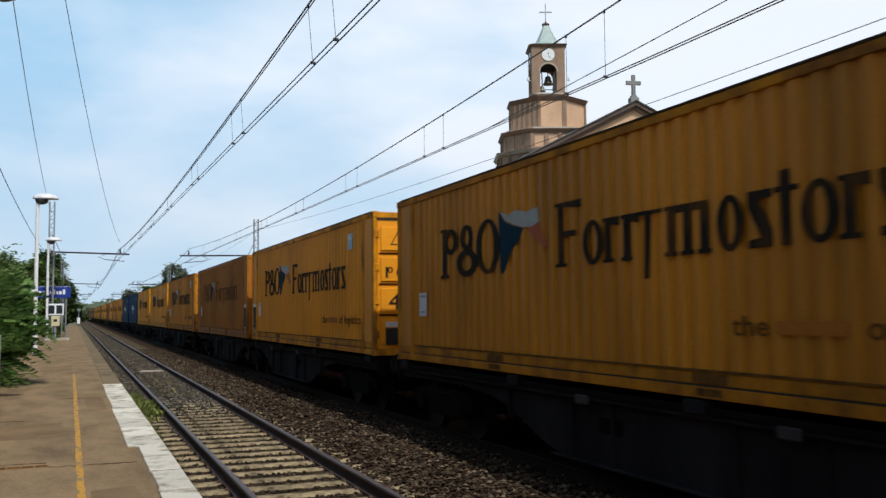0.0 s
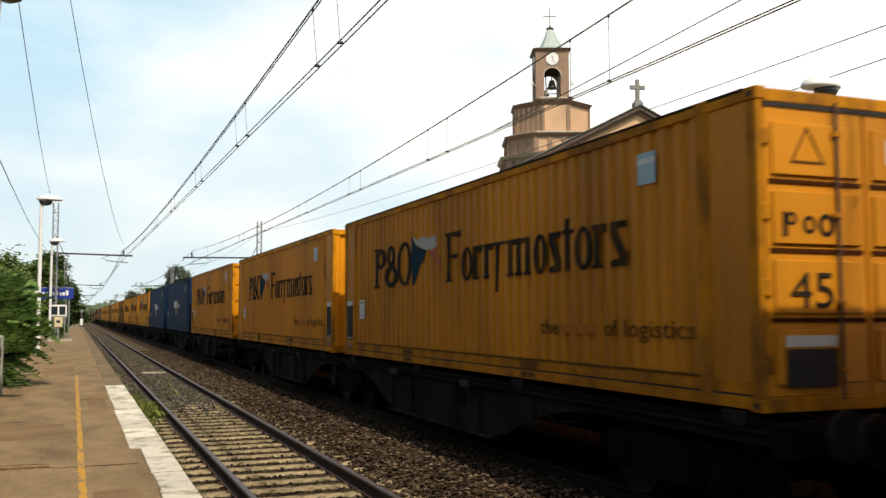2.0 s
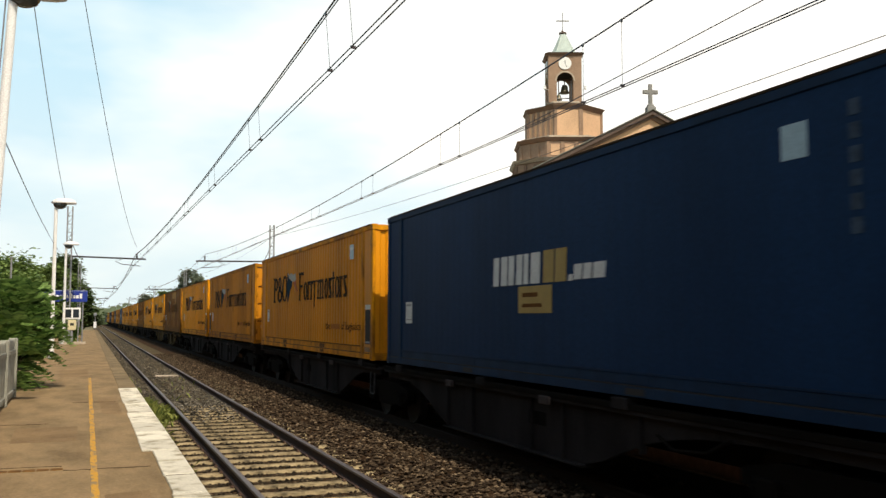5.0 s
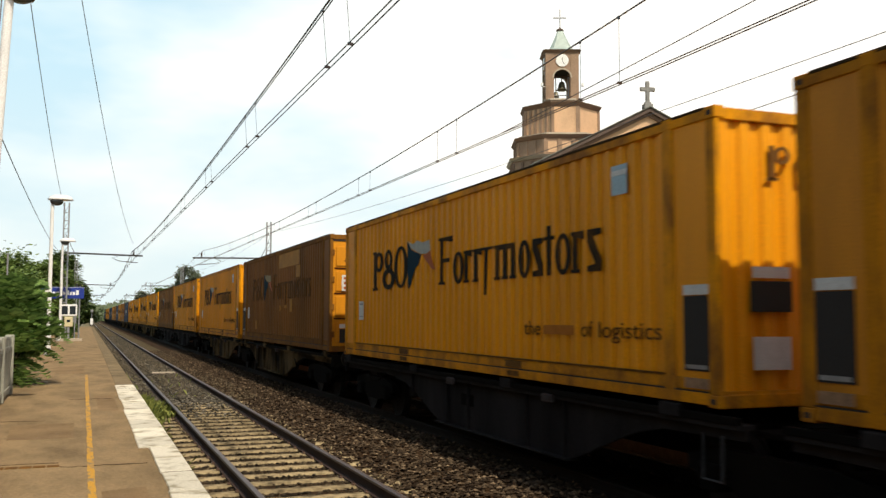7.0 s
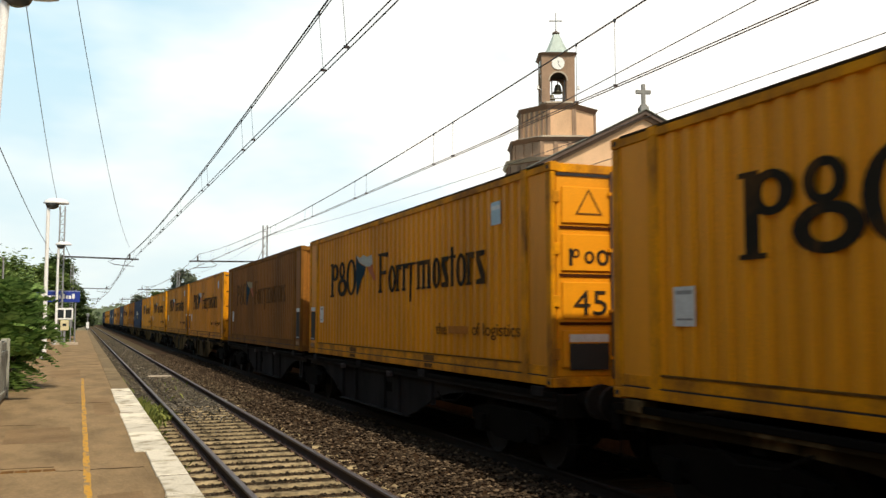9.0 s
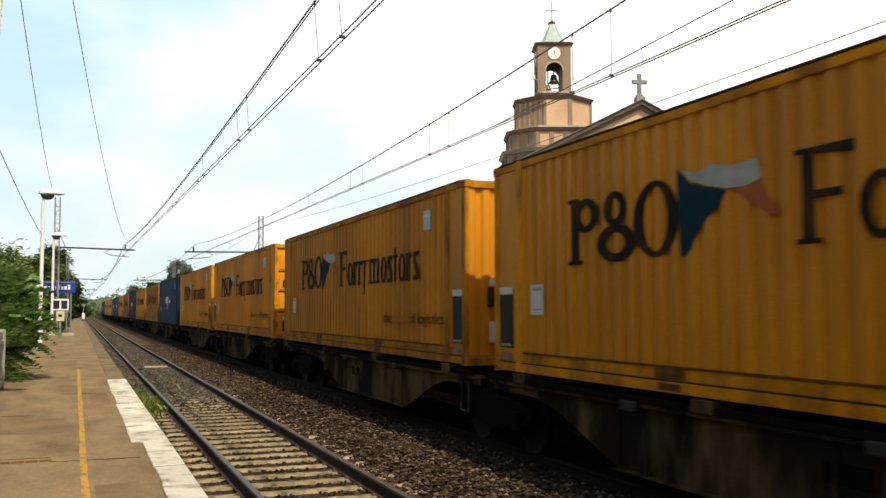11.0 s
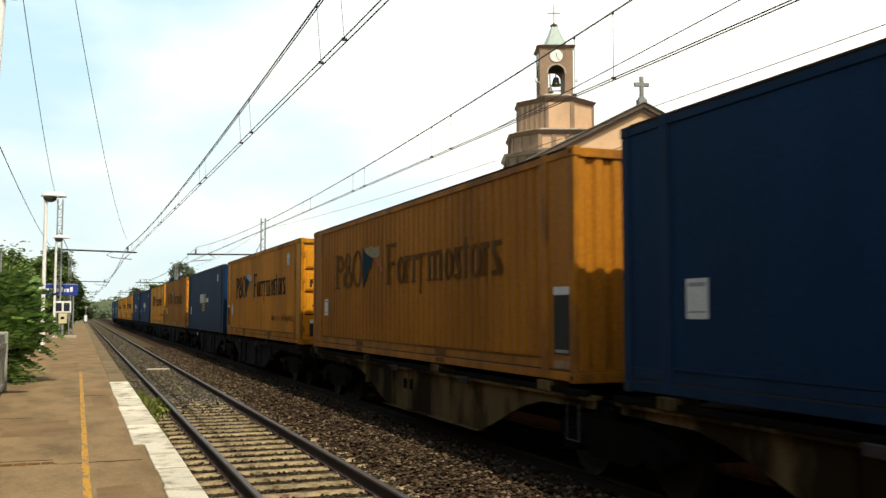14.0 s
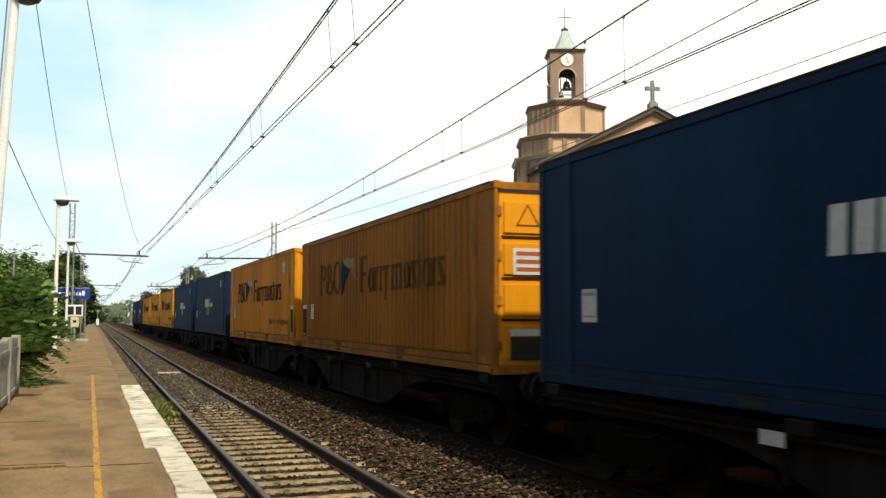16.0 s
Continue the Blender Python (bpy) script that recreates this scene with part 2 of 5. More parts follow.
PORCELAIN = material("brown_insulator", (0.035, 0.022, 0.02), 0.25, 0, 0.8, 5, 50, 0.0)
BRICK = material("brown_brick", (0.33, 0.215, 0.14), 0.9, 0, 0.65, 0.6, 9, 0.35, 0.2, amount=0.7)
BRICK_DARK = material("dark_pilaster_brick", (0.22, 0.135, 0.090), 0.9, 0, 0.65, 0.6, 9, 0.35, 0.2, amount=0.7)
PLASTER = material("peach_plaster", (0.68, 0.43, 0.255), 0.9, 0, 0.75, 0.4, 12, 0.2, 0.3, amount=0.7)
STONE = material("pale_stone_trim", (0.50, 0.42, 0.32), 0.85, 0, 0.65, 0.9, 12, 0.25, 0.2, amount=0.7)
GREY_STONE = material("grey_weathered_stone", (0.24, 0.235, 0.22), 0.9, 0, 0.6, 1.2, 14, 0.25, amount=0.7)
ROOF_TILE = material("brown_roof_sheet", (0.115, 0.082, 0.066), 0.85, 0, 0.6, 1.5, 10, 0.3, amount=0.7, spec=0.2)
VERGE = material("grey_green_verge_sheet", (0.17, 0.18, 0.155), 0.7, 0.1, 0.6, 1.5, 10, 0.2, amount=0.6, spec=0.2)
COPPER = material("weathered_copper_roof", (0.38, 0.46, 0.42), 0.6, 0.1, 0.6, 0.9, 12, 0.15, 0.4, amount=0.6)
BRONZE = material("bronze_bell", (0.13, 0.12, 0.08), 0.4, 0.8, 0.6, 3, 40, 0.1)
CLOCK_FACE = material("white_clock_face", (0.80, 0.80, 0.76), 0.5, 0, 0.9, 3, 40, 0.0)
DARK_VOID = material("dark_interior", (0.02, 0.018, 0.016), 0.9, 0, 0.7, 3, 40, 0.0)
GLASS_DARK = material("dark_glazing", (0.02, 0.025, 0.03), 0.12, 0, 0.8, 3, 40, 0.0)
PAPER = material("cream_notice", (0.62, 0.55, 0.33), 0.7, 0, 0.75, 9, 60, 0.02)
BARK = material("bark", (0.10, 0.075, 0.05), 0.95, 0, 0.5, 6, 40, 0.6, 0.6)
LEAF_BUSH = island_material("bush_leaf", (0.045, 0.115, 0.022), (0.29, 0.44, 0.12), 0.6, 0.42)
LEAF_TREE = island_material("tree_leaf", (0.065, 0.12, 0.025), (0.21, 0.29, 0.075), 0.7, 0.3)
LEAF_DARK = island_material("conifer_leaf", (0.045, 0.085, 0.024), (0.13, 0.19, 0.055), 0.75, 0.3)
# treeline green muted in the colour itself for distance haze
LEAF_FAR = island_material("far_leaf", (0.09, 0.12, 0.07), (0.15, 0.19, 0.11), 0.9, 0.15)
# glaucous leaf made paler and greyer to carry the haze
LEAF_HAZED = island_material("haze_greyed_leaf", (0.13, 0.16, 0.11), (0.25, 0.29, 0.20), 0.9, 0.4)
STONES = island_material("ballast_stone", (0.0095, 0.0052, 0.003), (0.200, 0.143, 0.090), 0.95, dull=0.85)
GRAVEL_TRACK = island_material("track_stone", (0.019, 0.016, 0.011), (0.265, 0.238, 0.190), 0.95, dull=0.85)
GRAVEL_DARK = island_material("sleeper_gap_stone", (0.009, 0.007, 0.0045), (0.135, 0.103, 0.064), 0.95, dull=0.86)
FADED_CODE = material("faded_blue_code", (0.045, 0.075, 0.115), 0.7, 0, 0.4, 9, 60, 0.02, amount=0.8, spec=0.1)
WEED = island_material("weed_leaf", (0.08, 0.11, 0.018), (0.30, 0.32, 0.075), 0.8, 0.25)


# ---------------------------------------------------------------- mesh building
class Shape:
    """Vertices and faces gathered piece by piece."""

    def __init__(self):
        self.v, self.f = [], []

    def add(self, verts, faces):
        k = len(self.v)
        self.v += [tuple(p) for p in verts]
        self.f += [tuple(i + k for i in q) for q in faces]
        return self

    def box(self, x0, x1, y0, y1, z0, z1, c=0.0):
        """A box; c: chamfer of its upright and lying edges."""
        if c <= 0:
            v = [(x, y, z) for z in (z0, z1) for x, y in ((x0, y0), (x1, y0), (x1, y1), (x0, y1))]
            return self.add(v, [(3, 2, 1, 0), (4, 5, 6, 7), (0, 1, 5, 4), (1, 2, 6, 5), (2, 3, 7, 6), (3, 0, 4, 7)])
        c = min(c, (x1 - x0) / 2.2, (y1 - y0) / 2.2, (z1 - z0) / 2.2)

        def ring(d, z):
            return [(x0 + d + c, y0 + d, z), (x1 - d - c, y0 + d, z), (x1 - d, y0 + d + c, z), (x1 - d, y1 - d - c, z),
                    (x1 - d - c, y1 - d, z), (x0 + d + c, y1 - d, z), (x0 + d, y1 - d - c, z), (x0 + d, y0 + d + c, z)]

        k = c * 0.6
        v = ring(k, z0) + ring(0, z0 + k) + ring(0, z1 - k) + ring(k, z1)
        f = [tuple(range(7, -1, -1)), tuple(range(24, 32))]
        for r in range(3):
            f += [(8 * r + i, 8 * r + (i + 1) % 8, 8 * r + 8 + (i + 1) % 8, 8 * r + 8 + i) for i in range(8)]
        return self.add(v, f)

    def tube(self, p0, p1, r0, r1=None, n=8, cap=True):
        p0, p1 = Vector(p0), Vector(p1)
        r1 = r0 if r1 is None else r1
        d = (p1 - p0).normalized()
        a = d.orthogonal().normalized()
        b = d.cross(a)
        v = []
        for p, r in ((p0, r0), (p1, r1)):
            v += [p + (a * math.cos(2 * math.pi * i / n) + b * math.sin(2 * math.pi * i / n)) * r for i in range(n)]
        f = [(i, (i + 1) % n, n + (i + 1) % n, n + i) for i in range(n)]
        if cap:
            f += [tuple(range(n - 1, -1, -1)), tuple(range(n, 2 * n))]
        return self.add(v, f)

    def path(self, pts, r, n=6):
        """A tube through points."""
        pts = [Vector(p) for p in pts]
        v, f = [], []
        for i, p in enumerate(pts):
            d = (pts[min(i + 1, len(pts) - 1)] - pts[max(i - 1, 0)]).normalized()
            a = d.cross(Vector((0.01, 0.02, 1))).normalized()
            b = a.cross(d)
            v += [p + (a * math.cos(2 * math.pi * k / n) + b * math.sin(2 * math.pi * k / n)) * r for k in range(n)]
        for i in range(len(pts) - 1):
            f += [(i * n + k, i * n + (k + 1) % n, (i + 1) * n + (k + 1) % n, (i + 1) * n + k) for k in range(n)]
        f += [tuple(range(n - 1, -1, -1)), tuple(range((len(pts) - 1) * n, len(pts) * n))]
        return self.add(v, f)

    def lathe(self, prof, n=16, centre=(0, 0, 0)):
        """Rings of (radius, z) round an upright axis."""
        cx, cy, cz = centre
        v = [(cx + r * math.cos(2 * math.pi * i / n), cy + r * math.sin(2 * math.pi * i / n), cz + z) for r, z in prof for i in range(n)]
        f = []
        for j in range(len(prof) - 1):
            f += [(j * n + i, j * n + (i + 1) % n, (j + 1) * n + (i + 1) % n, (j + 1) * n + i) for i in range(n)]
        f += [tuple(range(n - 1, -1, -1)), tuple(range((len(prof) - 1) * n, len(prof) * n))]
        return self.add(v, f)

    def slab(self, pts, axis, a, b):
        """A flat outline of (u, w) points drawn out along an axis from a to b."""
        def at(u, w, d):
            return {"x": (d, u, w), "y": (u, d, w), "z": (u, w, d)}[axis]
        n = len(pts)
        v = [at(u, w, a) for u, w in pts] + [at(u, w, b) for u, w in pts]
        f = [(i, (i + 1) % n, n + (i + 1) % n, n + i) for i in range(n)] + [tuple(range(n - 1, -1, -1)), tuple(range(n, 2 * n))]
        return self.add(v, f)

    def annulus(self, axis, cu, cw, ru, rw, iu, iw, a, b, n=24):
        """A flat oval ring from a to b along an axis; ru, rw: outer, iu, iw: inner half-axes."""
        def at(u, w, d):
            return {"x": (d, u, w), "y": (u, d, w), "z": (u, w, d)}[axis]
        v = []
        for k in range(n):
            co, si = math.cos(2 * math.pi * k / n), math.sin(2 * math.pi * k / n)
            v += [at(cu + ru * co, cw + rw * si, a), at(cu + iu * co, cw + iw * si, a), at(cu + iu * co, cw + iw * si, b), at(cu + ru * co, cw + rw * si, b)]
        f = []
        for k in range(n):
            i, j = 4 * k, 4 * ((k + 1) % n)
            f += [(i + e, j + e, j + (e + 1) % 4, i + (e + 1) % 4) for e in range(4)]
        return self.add(v, f)

    def mesh(self, name, mat, smooth=False):
        me = bpy.data.meshes.new(name)
        me.from_pydata(self.v, [], self.f)
        me.update()
        bm = bmesh.new()
        bm.from_mesh(me)
        bmesh.ops.recalc_face_normals(bm, faces=bm.faces)
        bm.to_mesh(me)
        bm.free()
        if smooth:
            me.polygons.foreach_set("use_smooth", [True] * len(me.polygons))
        me.materials.append(mat)
        return me


def part(name, shape, mat, parent=None, label="", smooth=False, at=None):
    me = shape if isinstance(shape, bpy.types.Mesh) else shape.mesh(name, mat, smooth)
    ob = new(name, me)
    if parent:
        ob.parent = parent
    if at:
        ob.location = at
    return tagged(ob, label)


def thing(name, label, category, group="", kind="", at=(0, 0, 0)):
    ob = new(name)
    ob.location = at
    return tagged(ob, label, category, group, kind)


def loose(verts, faces, name, mat):
    """A mesh straight from arrays, for what is too many to count."""
    me = bpy.data.meshes.new(name)
    me.from_pydata(verts, [], faces)
    me.update()
    me.materials.append(mat)
    return me


NEAR_TRACK, FAR_TRACK = 2.66, 6.865      # track centres
PLATFORM = 0.55
EDGE = 0.99                              # platform edge


# ---------------------------------------------------------------- ground
def ground():
    s = Shape().box(-2500, 2500, -400, 4500, -1.6, -0.42)
    tagged(part("ground", s, GROUND), "dry earth and grass reaching to the horizon", "ground", kind="structure")
    for name, x in (("near", NEAR_TRACK), ("far", FAR_TRACK)):
        x0 = max(x - 2.4, EDGE + 0.02) if name == "near" else NEAR_TRACK + 1.9
        x1 = NEAR_TRACK + 1.9 if name == "near" else x + 2.6
        top = -0.20 if name == "near" else -0.19
        bed = Shape().slab([(x0, -0.5), (x0, top), (x1, top), (x1 + (0.5 if name == "far" else 0), -0.5)], "y", -20, 420)
        tagged(part("ballast_bed", bed, BALLAST_BED), "brown crushed-stone bed under the rails", "ballast", kind="structure")


def silted_bed():
    """Further on the near track is silted up to its sleepers."""
    s = Shape().box(EDGE + 0.02, NEAR_TRACK + 1.9, 25.6, 420, -0.30, -0.168)
    tagged(part("ballast_bed", s, SILT), "dirty silted stone bed hiding the sleepers", "ballast", kind="structure")


def west_sky_blocker():
    """Unseen wall added behind the platform: closes the place and cuts sky light."""
    s = Shape().box(-7.4, -7.0, -30, 58, -0.5, 7.6)
    tagged(part("wall_west", s, BRICK), "added plain brick wall out of view that cuts sky light", "wall", kind="structure")
    s = Shape().slab([(-7.6, 7.61), (-6.2, 7.61), (-7.0, 8.1), (-7.6, 8.1)], "y", -30, 58)
    tagged(part("trim_eaves", s, ROOF_TILE), "dark eaves on the added west wall", "eaves", kind="structure")


def backing_wall():
    # added wall: its shaded face hides the sunlit ground behind the wagons
    s = Shape().box(8.46, 8.64, -40, 118, -0.5, 1.30)
    tagged(part("wall_east", s, BRICK_DARK), "added plain brick wall, a dark backing beneath the wagons", "wall", kind="structure")


def rail_shape(y0, y1):
    """Foot, web and head of a rail, its top at z 0."""
    half = [(0.07, -0.172), (0.07, -0.16), (0.012, -0.14), (0.009, -0.05), (0.034, -0.036)]
    pts = half + [(-u, w) for u, w in reversed(half)]
    return Shape().slab(pts, "y", y0, y1)


def head_shape(y0, y1):
    half = [(0.036, -0.036), (0.036, -0.008), (0.026, 0.0)]
    return Shape().slab(half + [(-u, w) for u, w in reversed(half)], "y", y0, y1)


def track(x, label, side_mat=None, top_mat=None):
    t = thing("railway_track", label, "railway track", kind="structure", at=(x, 0, 0))
    for side in (-0.7525, 0.7525):
        r = part("rail", rail_shape(-18, 420), side_mat or RAIL_SIDE, t, at=(side, 0, 0))
        part("rail_head", head_shape(-18, 420), top_mat or RAIL_TOP, r, "worn bright rail head")
    return t


def sleepers(t, y0, count, bare, mat):
    body = Shape().slab([(-0.13, -0.30), (0.13, -0.30), (0.12, -0.215), (0.085, -0.172), (-0.085, -0.172), (-0.12, -0.215)], "x", -1.3, 1.3).mesh("sleeper", mat)
    clip = Shape()
    for u in (-0.85, -0.655, 0.655, 0.85):
        clip.box(u - 0.022, u + 0.022, -0.045, 0.045, -0.172, -0.15, 0.008)
        clip.tube((u, 0, -0.155), (u, 0, -0.135), 0.012, n=6)
    clip = clip.mesh("rail_clip", RUST)
    for i in range(count):
        o = new("sleeper", body)
        o.parent, o.location = t, (random.uniform(-0.02, 0.02), y0 + 0.6 * i, random.uniform(-0.004, 0.004) - (0.0 if bare(y0 + 0.6 * i) else 0.02))
        c = new("rail_clip", clip)
        c.parent = o


def stones():
    """Crushed stone, thousands of small angular pieces."""
    rng = np.random.default_rng(4)
    ico = [(0, 0, 1), (0.9, 0, 0.3), (0.2, 0.9, 0.25), (-0.8, 0.5, 0.3), (-0.7, -0.6, 0.25), (0.3, -0.9, 0.3), (0, 0, -0.6)]
    tri = [(0, 1, 2), (0, 2, 3), (0, 3, 4), (0, 4, 5), (0, 5, 1), (6, 2, 1), (6, 3, 2), (6, 4, 3), (6, 5, 4), (6, 1, 5)]
    base = np.array(ico)

    def scatter(name, label, count, place, size, mat):
        V, Fc = [], []
        for i in range(count):
            x, y, z = place()
            s = size * rng.uniform(0.6, 1.35)
            a = rng.uniform(0, 6.283)
            p = base * rng.uniform(0.65, 1.2, (7, 3)) * s
            p[:, 2] *= 0.75
            q = np.stack([p[:, 0] * math.cos(a) - p[:, 1] * math.sin(a) + x, p[:, 0] * math.sin(a) + p[:, 1] * math.cos(a) + y, p[:, 2] + z], 1)
            k = len(V)
            V += q.tolist()
            Fc += [(c0 + k, c1 + k, c2 + k) for c0, c1, c2 in tri]
        tagged(new(name, loose(V, Fc, name, mat)), label, "ballast", kind="stuff")

    def along(a, b):
        return a + (b - a) * rng.random() ** 1.7

    scatter("ballast_stones", "loose brown crushed stone between the two tracks", 24000,
            lambda: (rng.uniform(3.62, 6.3), along(3.0, 62), -0.185 + rng.uniform(-0.01, 0.035)), 0.040, STONES)
    scatter("ballast_stones", "dark crushed stone between the sleepers", 15000,
            lambda: (rng.uniform(1.1, 3.75), -12.0 + 0.6 * int(along(24, 63)) + rng.uniform(0.12, 0.48), -0.20 + rng.uniform(-0.012, 0.012)), 0.03, GRAVEL_DARK)
    scatter("ballast_stones", "dirty crushed stone covering the sleepers", 13000,
            lambda: (rng.uniform(1.1, 3.75), 24.6 + 85 * rng.random() ** 1.8 if rng.random() < 0.92 else 25 - abs(rng.normal(0, 2.2)), -0.178 + rng.uniform(0, 0.02)), 0.036, GRAVEL_TRACK)


def platform():
    base = Shape().slab([(-9, -0.5), (EDGE - 0.10, -0.5), (EDGE - 0.10, 0.42), (EDGE - 0.36, 0.42), (EDGE - 0.36, PLATFORM), (-9, PLATFORM)], "y", -15, 140)
    p = tagged(part("platform", base, ASPHALT), "low station platform of brown worn asphalt", "platform", kind="structure")
    rng = random.Random(5)
    y, i = -14.0, 0
    while y < 21.2:
        n = rng.uniform(0.86, 1.0)
        # the line of the kerb was mended in stretches of different width
        inner = EDGE - (0.295 if y < 10.6 else 0.39) + rng.uniform(-0.012, 0.012)
        s = Shape().box(inner, EDGE, y, y + n - 0.035, 0.36, PLATFORM + 0.012 + rng.uniform(-0.004, 0.006), 0.012)
        part("kerb_slab", s, KERB, p, "white painted kerb slab")
        if inner - 0.003 > EDGE - 0.36:
            part("asphalt_strip", Shape().box(EDGE - 0.359, inner - 0.003, y, y + n, 0.43, PLATFORM - 0.001), ASPHALT, p)
        part("mortar_joint", Shape().box(inner + 0.012, EDGE - 0.006, y + n - 0.034, y + n - 0.001, 0.38, PLATFORM + 0.009), BALLAST_BED, p)
        y += n
    while y < 139:
        s = Shape().box(EDGE - 0.36, EDGE, y, y + 0.985, 0.36, PLATFORM + 0.004 + rng.uniform(0, 0.006), 0.012)
        part("kerb_slab", s, KERB_OLD, p)
        y += 1.0
    # the worn line, in broken lengths
    line = Shape()
    left, right = [], []
    for k in range(166):
        y = -6.0 + 0.19 * k
        cx = 0.110 - 0.0026 * y
        left.append((cx - 0.033 + rng.uniform(-0.004, 0.007), y))
        right.append((cx + 0.033 + rng.uniform(-0.007, 0.004), y))
    n = len(left)
    line.add([(u, w, PLATFORM + 0.004) for u, w in left + right], [(k, n + k, n + k + 1, k + 1) for k in range(n - 1)])
    part("yellow_line", line, LINE, p, "worn yellow safety line")
    # joints and cracks in the asphalt
    crack = Shape()
    for yy, x0, x1 in ((10.25, -1.9, -0.22), (17.9, -0.25, 0.48), (9.95, -0.2, 0.62), (14.4, -1.4, -0.5), (33.0, -1.4, 0.55), (47.0, -1.6, 0.5)):
        pts, n = [], 14
        for k in range(n + 1):
            pts.append((x0 + (x1 - x0) * k / n, yy + rng.uniform(-0.03, 0.03)))
        crack.slab(pts + [(u, w + rng.uniform(0.015, 0.05)) for u, w in reversed(pts)], "z", PLATFORM + 0.001, PLATFORM + 0.003)
    part("crack", crack, BALLAST_BED, p, "dark crack in the asphalt")
    for x0, x1, y0, y1 in ((-0.9, -0.1, 12.3, 14.0), (0.18, 0.52, 15.6, 18.8), (-0.75, 0.0, 26.0, 29.5), (0.16, 0.56, 6.0, 8.6), (-2.0, -0.3, 5.2, 7.4)):
        pts = [(x0 + rng.uniform(0, 0.06), y0), (x1, y0 + rng.uniform(0, 0.1)), (x1 - rng.uniform(0, 0.05), y1), (x0, y1 - rng.uniform(0, 0.15))]
        part("asphalt_patch", Shape().slab(pts, "z", PLATFORM - 0.01, PLATFORM + 0.0015), ASPHALT_PATCH, p, "darker mended asphalt")
    # cover of a duct set across the platform
    duct = Shape()
    for k in range(5):
        duct.box(-0.82 + 0.125 * k, -0.82 + 0.125 * k + 0.115, 10.0, 10.12, PLATFORM - 0.02, PLATFORM + 0.005, 0.006)
    part("duct_cover", duct, RUST_DARK, p, "row of brown duct covers")
    part("kerb_stone", Shape().box(-1.0, -0.83, 9.9, 10.2, PLATFORM - 0.02, PLATFORM + 0.02, 0.01), CONCRETE, p)
    # crossing of planks between the rails, far along
    pl = thing("track_crossing", "pale weathered boards laid between the rails", "crossing", kind="structure", at=(NEAR_TRACK, 0, 0))
    part("board", Shape().box(-0.22, 0.62, 37.6, 37.95, -0.18, -0.12, 0.015), STONE, pl)


def weeds():
    rng = random.Random(8)
    V, Fc = [], []
    for i in range(5200):
        y = rng.choice([rng.gauss(23.2, 1.2), rng.gauss(22.4, 0.6), rng.gauss(23.0, 0.9), rng.gauss(20.5, 1.8), rng.uniform(9, 36)])
        x = 1.08 + abs(rng.gauss(0, 0.15))
        if rng.random() < 0.08 and y > 26:
            x = rng.uniform(1.2, 3.4)
        big = 2.0 if abs(y - 22.8) < 1.5 and x < 1.6 else 1.0
        h, a, l = rng.uniform(0.05, 0.19) * big, rng.uniform(0, 6.28), rng.uniform(0.05, 0.16)
        k = len(V)
        dx, dy = math.cos(a), math.sin(a)
        V += [(x - dy * 0.012, y + dx * 0.012, -0.2), (x + dy * 0.012, y - dx * 0.012, -0.2), (x + dx * l * 0.6 + dy * 0.02, y + dy * l * 0.6 - dx * 0.02, -0.2 + h * 0.7), (x + dx * l * 1.4, y + dy * l * 1.4, -0.2 + h)]
        Fc += [(k, k + 1, k + 2), (k, k + 2, k + 3)]
    for i in range(800):
        x, y = rng.gauss(1.50, 0.16), rng.gauss(22.3, 0.75)
        h, a, l = rng.uniform(0.06, 0.22), rng.uniform(0, 6.28), rng.uniform(0.05, 0.18)
        k = len(V)
        dx, dy = math.cos(a), math.sin(a)
        V += [(x - dy * 0.012, y + dx * 0.012, -0.2), (x + dy * 0.012, y - dx * 0.012, -0.2), (x + dx * l * 0.6 + dy * 0.03, y + dy * l * 0.6 - dx * 0.03, -0.2 + h * 0.7), (x + dx * l * 1.4, y + dy * l * 1.4, -0.2 + h)]
        Fc += [(k, k + 1, k + 2), (k, k + 2, k + 3)]
    tagged(new("weeds", loose(V, Fc, "weeds", WEED)), "green weeds growing along the platform edge", "weeds", kind="stuff")


# ---------------------------------------------------------------- train
LENGTH, HEIGHT, HALF = 13.716, 2.92, 1.25
DECK = 1.164
SHORT_GAP, PAIR = 1.08, 30.0


def corrugated(y0, y1, z0, z1, x, out, period=0.27, depth=0.030):
    """An upright sheet with trapezoid ribs; out: -1 or 1, the way it faces."""
    n = round((y1 - y0) / period)
    p = (y1 - y0) / n
    line = []
    for i in range(n):
        a = y0 + i * p
        line += [(a, 0), (a + p * 0.36, 0), (a + p * 0.52, 1), (a + p * 0.84, 1)]
    line.append((y1, 0))
    v = []
    for y, d in line:
        xx = x - out * depth * d
        v += [(xx, y, z0), (xx, y, z1)]
    return Shape().add(v, [(2 * i, 2 * i + 2, 2 * i + 3, 2 * i + 1) for i in range(len(line) - 1)])


def corrugated_end(x0, x1, z0, z1, y, out):
    s = corrugated(x0, x1, z0, z1, y, out, 0.26, 0.04)
    s.v = [(b, a, c) for a, b, c in s.v]
    return s


def plate(x, y0, y1, z0, z1, th=0.012):
    return Shape().box(x - th, x, y0, y1, z0, z1)


